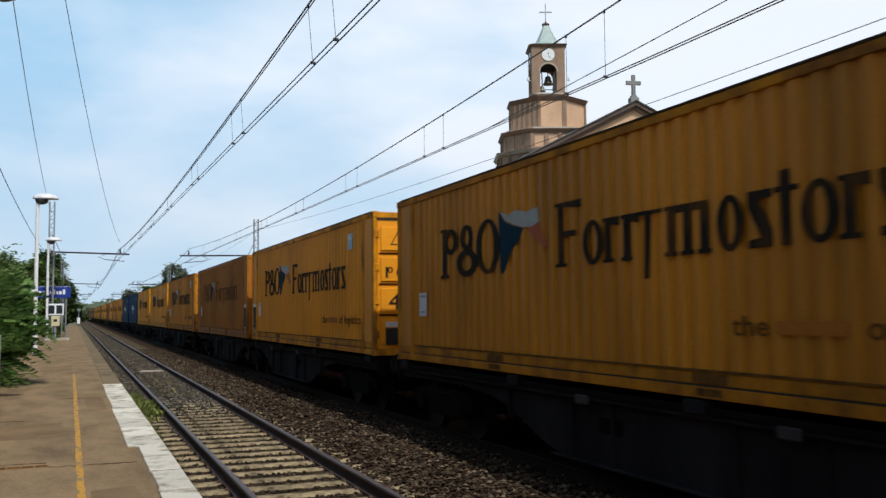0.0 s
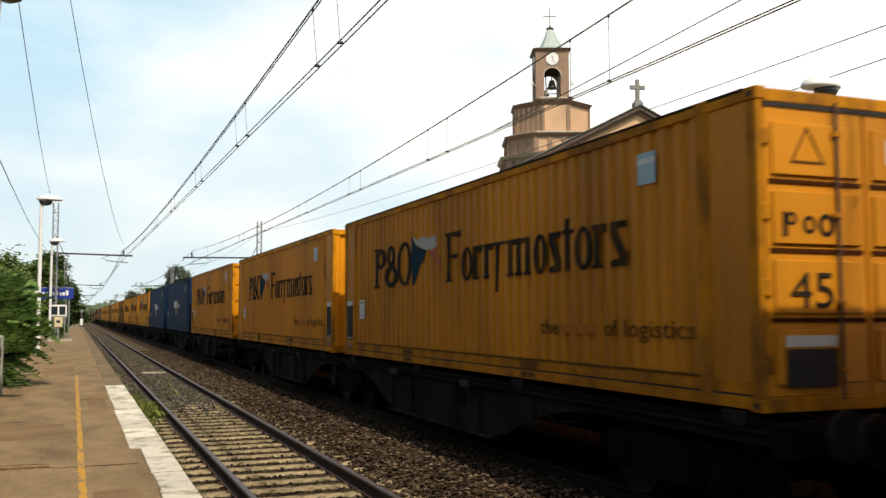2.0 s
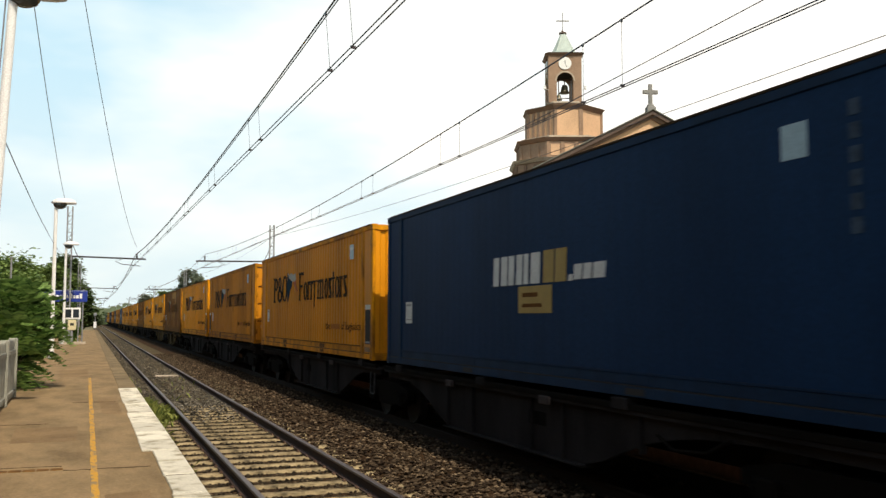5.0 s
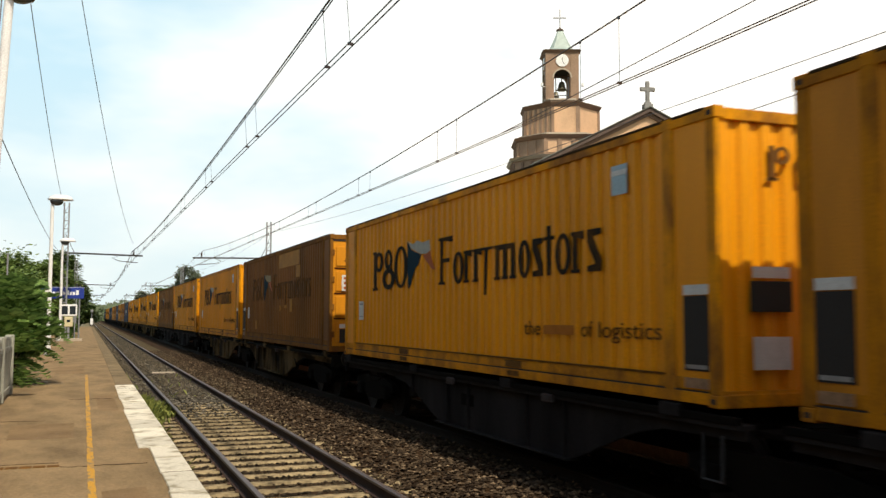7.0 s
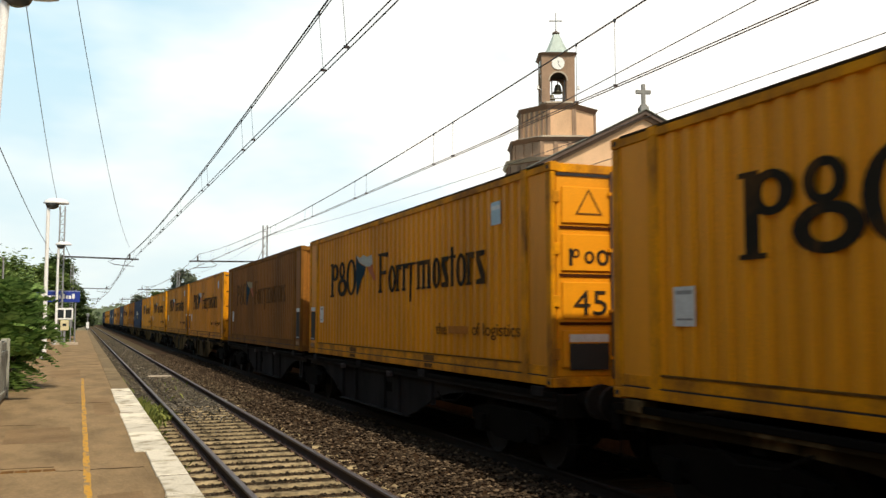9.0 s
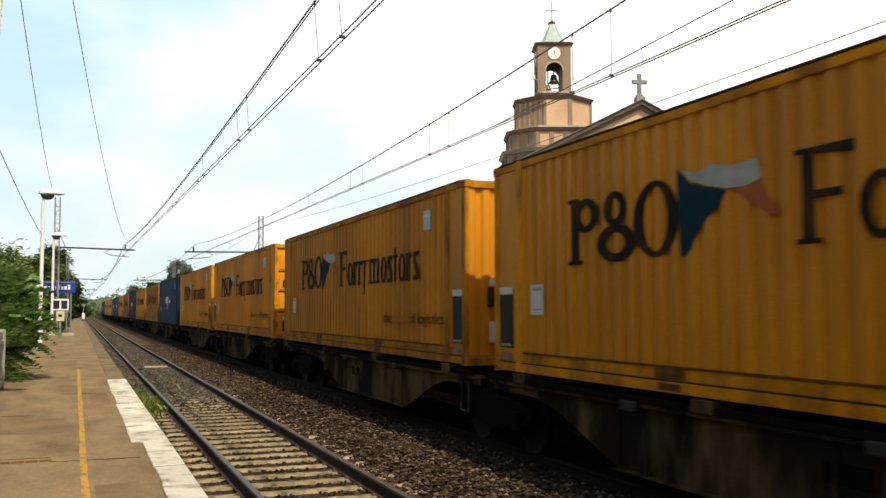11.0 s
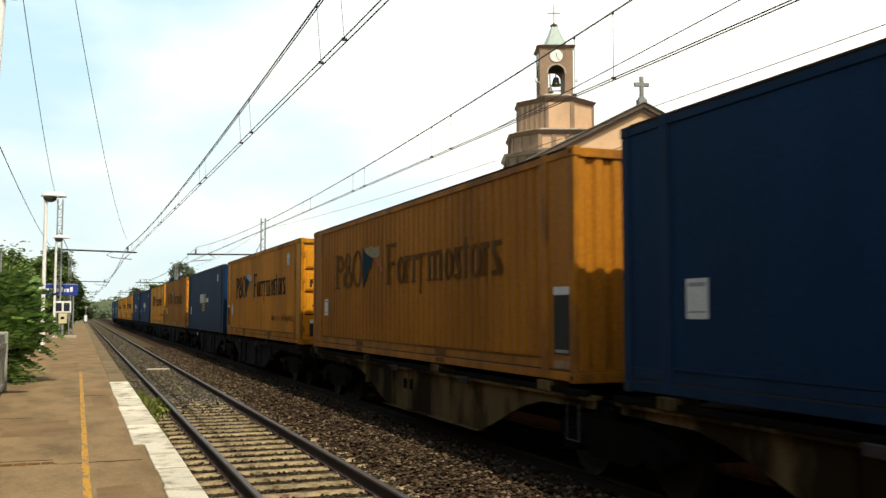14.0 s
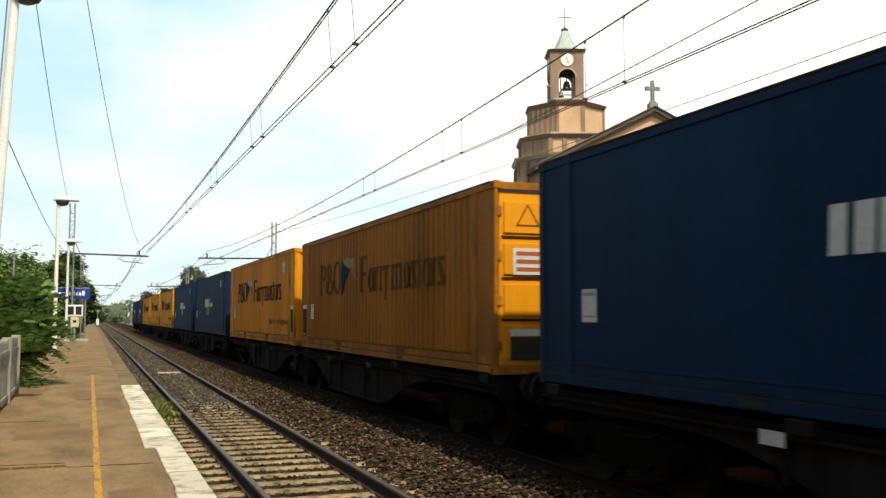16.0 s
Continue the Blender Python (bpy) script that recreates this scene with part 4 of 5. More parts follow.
def wagon(steel, label, single=False):
    """Articulated wagon of two halves with three bogies, deck top at z 0 of its own space plus DECK."""
    w = thing("container_wagon", label, "railway wagon", "wagons of the train")
    wheels = WHEELS
    total = LENGTH * 2 + SHORT_GAP if not single else LENGTH
    mid = LENGTH + SHORT_GAP / 2

    def half(y0, y1, flip):
        def at(u):
            return y1 - (u - y0) if flip else u
        prof = [(-0.02, 0.98), (-0.02, 0.86), (2.7, 0.88), (3.5, 0.85), (4.0, 0.79), (4.5, 0.69), (5.0, 0.53), (5.5, 0.36), (5.9, 0.27), (10.6, 0.26), (11.1, 0.42), (11.6, 0.60), (12.1, 0.76), (12.6, 0.86), (13.95, 0.88), (13.95, 0.98)]
        for side in (-1, 1):
            x = side * 1.12
            pts = [(at(y0 + u), z) for u, z in prof]
            g = part("side_girder", Shape().slab(pts, "x", x - 0.02, x + 0.02), steel, w)
            lo, hi = sorted((at(y0 - 0.02), at(y0 + 13.95)))
            part("top_flange", Shape().box(x - 0.11, x + 0.11, lo, hi, 0.98, 1.03, 0.01), steel, g)
            part("deck_angle", Shape().box(x - 0.13, x - 0.05, lo, hi, 1.03, 1.10, 0.01) if side < 0 else Shape().box(x + 0.05, x + 0.13, lo, hi, 1.03, 1.10, 0.01), SHADED_STEEL, g)
            lo2, hi2 = sorted((at(y0 + 5.9), at(y0 + 10.6)))
            part("bottom_flange", Shape().box(x - 0.10, x + 0.10, lo2, hi2, 0.235, 0.262, 0.008), steel, g)
            for u in (4.6, 6.4, 7.3, 9.4, 10.5):
                yy = at(y0 + u)
                part("stiffener", Shape().box(x - 0.075, x + 0.02, yy - 0.012, yy + 0.012, 0.56 if u == 4.6 else 0.27, 0.97) if side < 0 else Shape().box(x - 0.02, x + 0.075, yy - 0.012, yy + 0.012, 0.56 if u == 4.6 else 0.27, 0.97), steel, g)
            for u in (0.4, 4.9, 8.9, 12.9):
                yy = at(y0 + u)
                part("container_seat", Shape().box(x - 0.16, x + 0.16, yy - 0.16, yy + 0.16, 1.03, DECK, 0.015), steel, g)
            for u in (6.75, 10.2):
                yy = at(y0 + u)
                lo3, hi3 = sorted((x + math.copysign(0.10, x), x + math.copysign(0.17, x)))
                part("stowed_spigot", Shape().box(lo3, hi3, yy - 0.14, yy + 0.14, 0.93, 1.04, 0.02), SPIGOT, g, "pinkish grey folded spigot")
            yy = at(y0 + 7.2)
            part("inscription_plate", Shape().box(x - 0.03 if side < 0 else x + 0.02, x - 0.02 if side < 0 else x + 0.03, yy - 0.25, yy + 0.25, 0.62, 0.80), SHADED_STEEL, g)
            # brake gear and hanging hooks
            yy = at(y0 + 3.0)
            part("brake_lever", Shape().path([(x - 0.08 * (side < 0), yy, 0.9), (x - 0.12, yy + 0.35, 0.74), (x - 0.12, yy + 0.9, 0.70), (x - 0.1, yy + 1.2, 0.82)], 0.018), SHADED_STEEL, g)
        for u in (0.3, 2.2, 4.4, 6.6, 8.8, 11.2, 13.4):
            yy = at(y0 + u)
            part("cross_beam", Shape().box(-1.10, 1.10, yy - 0.08, yy + 0.08, 0.80, 0.97), SHADED_STEEL, w)
        part("centre_beam", Shape().box(-0.30, 0.30, min(at(y0), at(y0 + 13.9)), max(at(y0), at(y0 + 13.9)), 0.46, 0.97), SHADED_STEEL, w)
        part("air_tank", Shape().tube((0.5, at(y0 + 7.0), 0.55), (0.5, at(y0 + 8.2), 0.55), 0.18, n=12), SHADED_STEEL, w)

    half(0.0, LENGTH, False)
    if not single:
        half(LENGTH + SHORT_GAP, total, True)
        part("articulation_pin", Shape().tube((0, mid, 0.55), (0, mid, 1.08), 0.22, n=14), SHADED_STEEL, w)
        part("step_stirrup", Shape().path([(-1.16, mid + 0.62, 0.90), (-1.17, mid + 0.62, 0.46), (-1.17, mid + 0.92, 0.46), (-1.16, mid + 0.92, 0.90)], 0.018), OLD_STEEL, w, "grey steel step stirrup")
        part("joint_plate", Shape().box(-0.9, 0.9, mid - 0.5, mid + 0.5, 0.90, 0.96, 0.02), SHADED_STEEL, w)

    def bogie(y):
        b = part("bogie", Shape().box(-0.95, 0.95, y - 0.22, y + 0.22, 0.42, 0.72, 0.04), SHADED_STEEL, w)
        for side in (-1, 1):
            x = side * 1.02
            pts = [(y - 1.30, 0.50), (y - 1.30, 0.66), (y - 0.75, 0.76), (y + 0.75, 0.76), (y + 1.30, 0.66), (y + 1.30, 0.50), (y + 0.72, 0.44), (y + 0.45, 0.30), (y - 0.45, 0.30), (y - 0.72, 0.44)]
            part("bogie_frame", Shape().slab(pts, "x", x - 0.05, x + 0.05), SHADED_STEEL, b)
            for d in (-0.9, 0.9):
                part("axle_box", Shape().box(x - 0.12, x + 0.12, y + d - 0.15, y + d + 0.15, 0.34, 0.60, 0.03), SHADED_STEEL, b)
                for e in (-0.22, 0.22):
                    part("spring", Shape().lathe([(0.07, 0.0), (0.075, 0.03), (0.06, 0.05), (0.075, 0.08), (0.06, 0.10), (0.075, 0.13), (0.07, 0.18)], 10, (x, y + d + e, 0.42)), SHADED_STEEL, b)
        for d in (-0.9, 0.9):
            part("wheelset", wheels, None, b, at=(0, y + d, 0.46))

    for y in ([1.75, mid, total - 1.75] if not single else [1.75, LENGTH - 1.75]):
        bogie(y)
    for end, out in ((0.0, -1), (total, 1)):
        part("end_sill", Shape().box(-1.2, 1.2, min(end, end + out * 0.16), max(end, end + out * 0.16), 0.78, 1.08, 0.02), SHADED_STEEL, w)
        for x in (-0.875, 0.875):
            bu = part("buffer", Shape().tube((x, end + out * 0.16, 1.02), (x, end + out * 0.55, 1.02), 0.11, n=12), SHADED_STEEL, w)
            part("buffer_plate", Shape().tube((x, end + out * 0.55, 1.02), (x, end + out * 0.62, 1.02), 0.22, n=16), WHEEL_STEEL, bu)
        part("coupling_hook", Shape().box(-0.05, 0.05, min(end + out * 0.16, end + out * 0.60), max(end + out * 0.16, end + out * 0.60), 0.93, 1.03, 0.02), SHADED_STEEL, w)
        part("brake_hose", Shape().path([(0.3, end + out * 0.16, 0.9), (0.3, end + out * 0.35, 0.62), (0.25, end + out * 0.55, 0.56), (0.2, end + out * 0.7, 0.70)], 0.025), SHADED_STEEL, w)
        part("shunter_handle", Shape().path([(-1.1, end + out * 0.10, 0.85), (-1.1, end + out * 0.12, 0.45), (-0.8, end + out * 0.12, 0.45), (-0.8, end + out * 0.10, 0.85)], 0.016), SHADED_STEEL, w)
    return w


def travelled(t):
    """Metres the train has run since the clip's first second; it gains a little speed."""
    return 20.97 * (t - 1) - 1.12 * (1 - ((t - 8.5) / 7.5) ** 2)


TRAIN = []          # thing, its near end at the clip's first second


def train():
    global WHEELS
    WHEELS = wheelset()
    text = {("yellow", True): "yellow corrugated steel shipping container with doors facing the camera",
            ("yellow", False): "yellow corrugated steel shipping container with a plain closed end",
            ("bright", True): "bright yellow corrugated steel shipping container with doors facing the camera",
            ("bright", False): "bright yellow corrugated steel shipping container with a plain closed end",
            ("dirty", True): "dull dirt-streaked yellow shipping container with doors facing the camera",
            ("dirty", False): "dull dirt-streaked yellow shipping container with a plain closed end",
            ("ochre", True): "dirty brown shipping container with patches of fresh yellow paint",
            ("ochre", False): "dirty brown shipping container with faded marks",
            ("orange", True): "dull orange shipping container with weathered doors",
            ("orange", False): "dull orange shipping container with faded marks",
            ("blue", True): "dark blue steel shipping container with white and yellow marks",
            ("blue", False): "dark blue shipping container with a plain closed end"}
    blue, ochre, orange = {6, 7, 19, 22, 25, 26, 30, 31}, {11, 14}, {2, 20, 23}
    first = {}
    for k in range(-1, 32):
        paint = "blue" if k in blue else "ochre" if k in ochre else "orange" if k in orange else "dirty" if k in (0, 3, 9, 16, 21) else "bright" if k in (1, 10, 12) else "yellow"
        odd = k % 2 == 1
        # even containers follow the odd one of their pair
        if odd:
            y = 12.12 + PAIR * ((k - 1) // 2) - (LENGTH + SHORT_GAP)
        else:
            y = 12.12 + PAIR * ((k - 2) // 2)
        kind = (paint, odd)
        if kind not in first:
            first[kind] = container(paint, odd, text[kind])
            c = first[kind]
        else:
            c = copy_thing(first[kind], Matrix())
        TRAIN.append((c, y, DECK))
    made = {}
    for j in range(-1, 16):
        odd = 2 * j + 1
        y = 12.12 + PAIR * j - (LENGTH + SHORT_GAP)
        kind = "single" if odd == 31 else "tan" if odd in (11, 15, 17, 19) else "black"
        if kind not in made:
            made[kind] = wagon(TAN_STEEL if kind == "tan" else GIRDER, {"tan": "articulated container wagon with dusty tan fish-belly girders", "black": "articulated container wagon with stained dark grey girders", "single": "last black container wagon of the train"}[kind], kind == "single")
            g = made[kind]
        else:
            g = copy_thing(made[kind], Matrix())
        if odd == 21:
            part("reflector_plate", plate(-1.235, LENGTH + SHORT_GAP + 9.02, LENGTH + SHORT_GAP + 9.34, 0.90, 1.04, 0.012), WHITE_MARK, g, "small white plate on the girder")
        TRAIN.append((g, y, 0.0))


# ---------------------------------------------------------------- overhead line
SPAN0, SPAN = 1.0, 60.3                 # the first support and the distance to the next


def lattice_mast(x, y, top, base):
    m = thing("catenary_mast", "slim grey steel lattice mast carrying the overhead wires", "mast", "overhead line masts", at=(x, y, 0))
    for dx in (-0.14, 0.14):
        part("leg", Shape().box(dx - 0.045, dx + 0.045, -0.05, 0.05, base, top, 0.008), GREY_STEEL, m)
    z = base + 0.3
    s = Shape()
    while z < top - 0.3:
        s.tube((-0.14, 0, z), (0.14, 0, z + 0.45), 0.014, n=5)
        s.box(-0.14, 0.14, -0.03, 0.03, z - 0.02, z + 0.02)
        z += 0.5
    part("lacing", s, GREY_STEEL, m)
    part("footing", Shape().box(-0.4, 0.4, -0.4, 0.4, base - 0.2, base + 0.12, 0.04), CONCRETE, m)
    return m


def support(mx, y, tx, top, base):
    """A mast with one cantilever over the track at tx."""
    m = lattice_mast(mx, y, top, base)
    out = 1 if tx > mx else -1
    end = tx - mx + out * 0.55
    part("cantilever", Shape().tube((0, 0, 5.88), (end, 0, 5.80), 0.05, n=8), OLD_STEEL, m)
    part("stay", Shape().tube((0, 0, 7.0), (out * 0.5, 0, 5.9), 0.02, n=6), OLD_STEEL, m)
    ins = Shape()
    for k in range(5):
        ins.lathe([(0.03, 0), (0.075, 0.02), (0.03, 0.05)], 10, (tx - mx, 0, 5.86 + 0.055 * k))
    part("insulator", ins, PORCELAIN, m, "brown porcelain insulator")
    # registration arm with its bow
    r = Shape().path([(tx - mx - 0.9 * out, 0, 5.78), (tx - mx - 1.25 * out, 0, 5.62), (tx - mx - 0.9 * out, 0, 5.46), (tx - mx + 0.25 * out, 0, 5.36)], 0.025)
    part("registration_arm", r, OLD_STEEL, m)


def sag(y, z_support, dip, fall=0.0):
    """Height of a hung wire; fall: how much lower the first span ends than it begins."""
    u = ((y - SPAN0) % SPAN) / SPAN
    first = fall * (1 - u) if SPAN0 <= y < SPAN0 + SPAN else fall if y < SPAN0 else 0.0
    return z_support + first - dip * 4 * u * (1 - u)


def overhead():
    for k in range(6):
        y = SPAN0 + SPAN * k
        if k:
            support(-1.30, y, NEAR_TRACK, 8.95, PLATFORM if y < 140 else -0.4)
            support(11.2, y + 0.6, FAR_TRACK, 8.3, -0.4)
        else:
            support(-2.2, y - 6.0, NEAR_TRACK, 8.4, PLATFORM)
            support(11.2, y - 6.0, FAR_TRACK, 8.3, -0.4)
    def stagger(y):
        """The wires zigzag from support to support."""
        return 1 - 2 * abs(((y - SPAN0) / SPAN + 1) % 2 - 1)

    for x, zs, dip, fall, lab in ((NEAR_TRACK, 6.08, 0.55, 0.24, "near"), (FAR_TRACK, 6.24, 0.78, 0.52, "far")):
        m = tagged(new("overhead_wire"), "dark copper overhead wires hung above the track", "overhead wire", "overhead lines")
        ys = [-8 + 1.5 * i for i in range(220)]
        wide = 0.2 if lab == "near" else 0.0

        def contact(y):
            rise = max(0.0, min(1.0, (y - 10) / 50))
            return (5.20 + 0.15 * rise) if lab == "near" else (5.28 + 0.20 * rise)

        part("messenger_wire", Shape().path([(x + wide * 0.5 * stagger(y), y, sag(y, zs, dip, fall)) for y in ys], 0.0125, 5), WIRE, m)
        if lab == "near":
            part("messenger_wire", Shape().path([(x + 0.05 + wide * 0.5 * stagger(y), y, sag(y, zs, dip, fall) + 0.02) for y in ys], 0.009, 5), WIRE, m)
        for d in (-0.035, 0.035):
            part("contact_wire", Shape().path([(x + d + wide * stagger(y), y, contact(y)) for y in ys], 0.0085, 5), WIRE, m)
        yy = 4.25 if lab == "near" else 4.95
        i = 0
        while yy < 200:
            zz, zt = contact(yy), sag(yy, zs, dip, fall)
            if zt - zz > 0.05:
                xx, xt = x + wide * stagger(yy), x + wide * 0.5 * stagger(yy)
                dr = part("dropper", Shape().tube((xt, yy, zt), (xx, yy, zz), 0.004, n=4), WIRE, m)
                part("dropper_clamp", Shape().box(xx - 0.035, xx + 0.035, yy - 0.012, yy + 0.012, zz - 0.005, zz + 0.03, 0.005), PORCELAIN, dr)
                part("dropper_clamp", Shape().box(xt - 0.012, xt + 0.012, yy - 0.02, yy + 0.02, zt - 0.035, zt + 0.014, 0.004), PORCELAIN, dr)
            yy += 1.10 if i % 2 == 0 else 5.05
            i += 1
    # feeders
    for name, a, b, dip, r in (("feeder_cable", (11.3, -8, 6.55), (11.3, 61.9, 7.6), 0.55, 0.008), ("feeder_cable", (11.3, 61.9, 7.6), (11.3, 122, 7.6), 0.7, 0.008),
                               ("feeder_cable", (11.2, -5.0, 8.6), (6.95, 15.2, 5.36), 0.05, 0.008),
                               ("feeder_cable", (-1.40, 6, 10.82), (-1.33, 61.3, 8.28), 1.15, 0.0105),
                               ("feeder_cable", (-1.60, 7.0, 13.0), (2.62, 61.3, 6.58), 1.72, 0.0095),
                               ("feeder_cable", (14.38, 2.0, 7.16), (14.38, 40.0, 6.47), 0.0, 0.011),
                               ("lamp_cable", (-1.40, -5.2, 5.7), (-1.36, 61.2, 5.7), 0.85, 0.009)):
        pts = []
        for k in range(31):
            u = k / 30
            pts.append((a[0] + (b[0] - a[0]) * u, a[1] + (b[1] - a[1]) * u, a[2] + (b[2] - a[2]) * u - dip * 4 * u * (1 - u)))
        tagged(part(name, Shape().path(pts, r, 5), WIRE), "thin dark cable sagging between the masts", "cable")


# ---------------------------------------------------------------- church
def octagon(cx, cy, r, cut):
    """A square of half-width r with corners cut off."""
    k = r - cut
    return [(cx - k, cy - r), (cx + k, cy - r), (cx + r, cy - k), (cx + r, cy + k), (cx + k, cy + r), (cx - k, cy + r), (cx - r, cy + k), (cx - r, cy - k)]


def ring_slab(cx, cy, r, cut, z0, z1, grow0=0.0, grow1=0.0):
    lo, hi = octagon(cx, cy, r + grow0, cut), octagon(cx, cy, r + grow1, cut)
    v = [(x, y, z0) for x, y in lo] + [(x, y, z1) for x, y in hi]
    return Shape().add(v, [(i, (i + 1) % 8, 8 + (i + 1) % 8, 8 + i) for i in range(8)] + [tuple(range(7, -1, -1)), tuple(range(8, 16))])


def church():
    cx, cy = 50.25, 94.0
    turn = -21.0
    c = thing("church", "brick church with a stepped bell tower, clock and gabled front", "church", at=(cx, cy, -0.42))
    c.rotation_euler = (0, 0, radians(turn))
    base = 0.42

    def z(v):
        return v + base

    # tiers, from the ground up
    lower = part("lower_tier", ring_slab(0, 0, 5.65, 3.0, 0, z(19.3)), BRICK, c, "dark brown brick lower tier")
    part("cornice", ring_slab(0, 0, 5.8, 3.0, z(19.3), z(19.65), 0, 0.25), STONE, lower)
    second = part("middle_tier", ring_slab(0, 0, 5.1, 2.7, z(19.65), z(21.6)), BRICK, c)
    part("cornice", ring_slab(0, 0, 5.25, 2.7, z(21.6), z(21.95), 0, 0.25), BRICK_DARK, second)
    part("ledge", ring_slab(0, 0, 4.9, 2.7, z(21.95), z(22.25)), STONE, second)
    drum = part("drum", ring_slab(0, 0, 4.15, 2.72, z(21.9), z(25.3)), PLASTER, c, "plastered octagonal drum")
    part("cornice", ring_slab(0, 0, 4.15, 2.72, z(25.3), z(25.75), 0.05, 0.35), BRICK_DARK, drum)
    part("drum_roof", ring_slab(0, 0, 4.4, 2.5, z(25.75), z(26.25), 0, -2.0), ROOF_TILE, drum)
    # pilasters on the faces of each tier
    for tier, r, cut, z0, z1, n, tone in ((drum, 4.15, 2.72, 22.3, 25.3, 5, BRICK), (second, 5.1, 2.7, 19.8, 21.5, 3, BRICK), (lower, 5.65, 3.0, 14.5, 19.1, 3, BRICK_DARK)):
        pts = octagon(0, 0, r, cut)
        for i in range(8):
            p, q = Vector((*pts[i], 0)), Vector((*pts[(i + 1) % 8], 0))
            d = (q - p).normalized()
            o = Vector((d.y, -d.x, 0))
            face_n = n if i in (6, 7, 5) or tier is not drum else 1
            if tier is drum and i in (0, 1):
                face_n = 1
            for k in range(face_n + 1):
                m = p + (q - p) * (0.02 + 0.96 * k / face_n)
                a, b = m - d * 0.16, m + d * 0.16
                s = Shape().add([(*(a + o * 0.12).xy, z(z0)), (*(b + o * 0.12).xy, z(z0)), (*(b - o * 0.1).xy, z(z0)), (*(a - o * 0.1).xy, z(z0)),
                                 (*(a + o * 0.12).xy, z(z1)), (*(b + o * 0.12).xy, z(z1)), (*(b - o * 0.1).xy, z(z1)), (*(a - o * 0.1).xy, z(z1))],
                                [(3, 2, 1, 0), (4, 5, 6, 7), (0, 1, 5, 4), (1, 2, 6, 5), (2, 3, 7, 6), (3, 0, 4, 7)])
                part("pilaster", s, tone, tier)
            if tier is not drum and i in (0, 1, 2):
                for k in range(face_n):
                    m = p + (q - p) * (0.02 + 0.96 * (k + 0.5) / face_n)
                    w = (q - p).length / face_n * 0.30
                    a, b = m - d * w, m + d * w
                    zz0, zz1 = (z(20.0), z(21.2)) if tier is second else (z(16.6), z(18.8))
                    s = Shape().add([(*(a + o * 0.05).xy, zz0), (*(b + o * 0.05).xy, zz0), (*(b - o * 0.1).xy, zz0), (*(a - o * 0.1).xy, zz0),
                                     (*(a + o * 0.05).xy, zz1), (*(b + o * 0.05).xy, zz1), (*(b - o * 0.1).xy, zz1), (*(a - o * 0.1).xy, zz1)],
                                    [(3, 2, 1, 0), (4, 5, 6, 7), (0, 1, 5, 4), (1, 2, 6, 5), (2, 3, 7, 6), (3, 0, 4, 7)])
                    part("blind_panel", s, PLASTER, tier)
    # belfry: four corner piers, arches, floor and head
    r = 1.88
    bel = part("belfry", ring_slab(0, 0, r + 0.12, 0.7, z(25.9), z(26.5)), BRICK, c)
    part("belfry_sill", ring_slab(0, 0, r + 0.22, 0.7, z(26.5), z(26.68)), STONE, bel)
    for sx in (-1, 1):
        for sy in (-1, 1):
            a0, a1 = sorted((sx * 0.94, sx * r))
            b0, b1 = sorted((sy * 0.94, sy * r))
            part("pier", Shape().slab([(a0, b0), (a1, b0), (a1, b1), (a0, b1)], "z", z(26.6), z(32.0)), BRICK, bel)
    for d in (-1, 1):
        for axis in "yx":
            arc = [(math.cos(math.pi - math.pi * k / 14), math.sin(math.pi * k / 14)) for k in range(15)]
            lo, hi = sorted((d * (r - 0.30), d * (r - 0.04)))
            face = [(0.96 * u, z(29.1) + 0.96 * w) for u, w in arc] + [(0.96, z(32.0)), (-0.96, z(32.0))]
            part("arch_wall", Shape().slab(face, axis, lo, hi), BRICK, bel)
            lo, hi = sorted((d * (r - 0.06), d * (r + 0.05)))
            face = [(0.96 * u, z(29.1) + 0.96 * w) for u, w in arc] + [(1.12 * u, z(29.1) + 1.12 * w) for u, w in reversed(arc)]
            part("arch_ring", Shape().slab(face, axis, lo, hi), STONE, bel)
            # clock
            lo, hi = sorted((d * (r - 0.04), d * (r + 0.06)))
            s = Shape().slab([(0.72 * math.cos(2 * math.pi * k / 28), z(31.1) + 0.72 * math.sin(2 * math.pi * k / 28)) for k in range(28)], axis, lo, hi)
            ck = part("clock", s, CLOCK_FACE, bel, "round white clock face")
            lo, hi = sorted((d * (r + 0.062), d * (r + 0.08)))
            part("clock_hand", Shape().slab([(-0.04, z(31.1)), (0.04, z(31.1)), (0.03, z(31.4)), (-0.03, z(31.4))], axis, lo, hi), BLACK_MARK, ck)
            part("clock_hand", Shape().slab([(-0.04, z(31.13)), (-0.04, z(31.05)), (0.22, z(30.62)), (0.26, z(30.66))], axis, lo, hi), BLACK_MARK, ck)
    part("belfry_cornice", ring_slab(0, 0, r + 0.05, 0.35, z(32.0), z(32.3), 0, 0.28), BRICK_DARK, bel)
    part("head_slab", Shape().box(-1.7, 1.7, -1.7, 1.7, z(30.2), z(30.3)), DARK_VOID, bel)
    # bells on their yoke
    part("bell_beam", Shape().box(-1.7, 1.7, -0.12, 0.12, z(29.55), z(29.8), 0.03), RUST, bel)
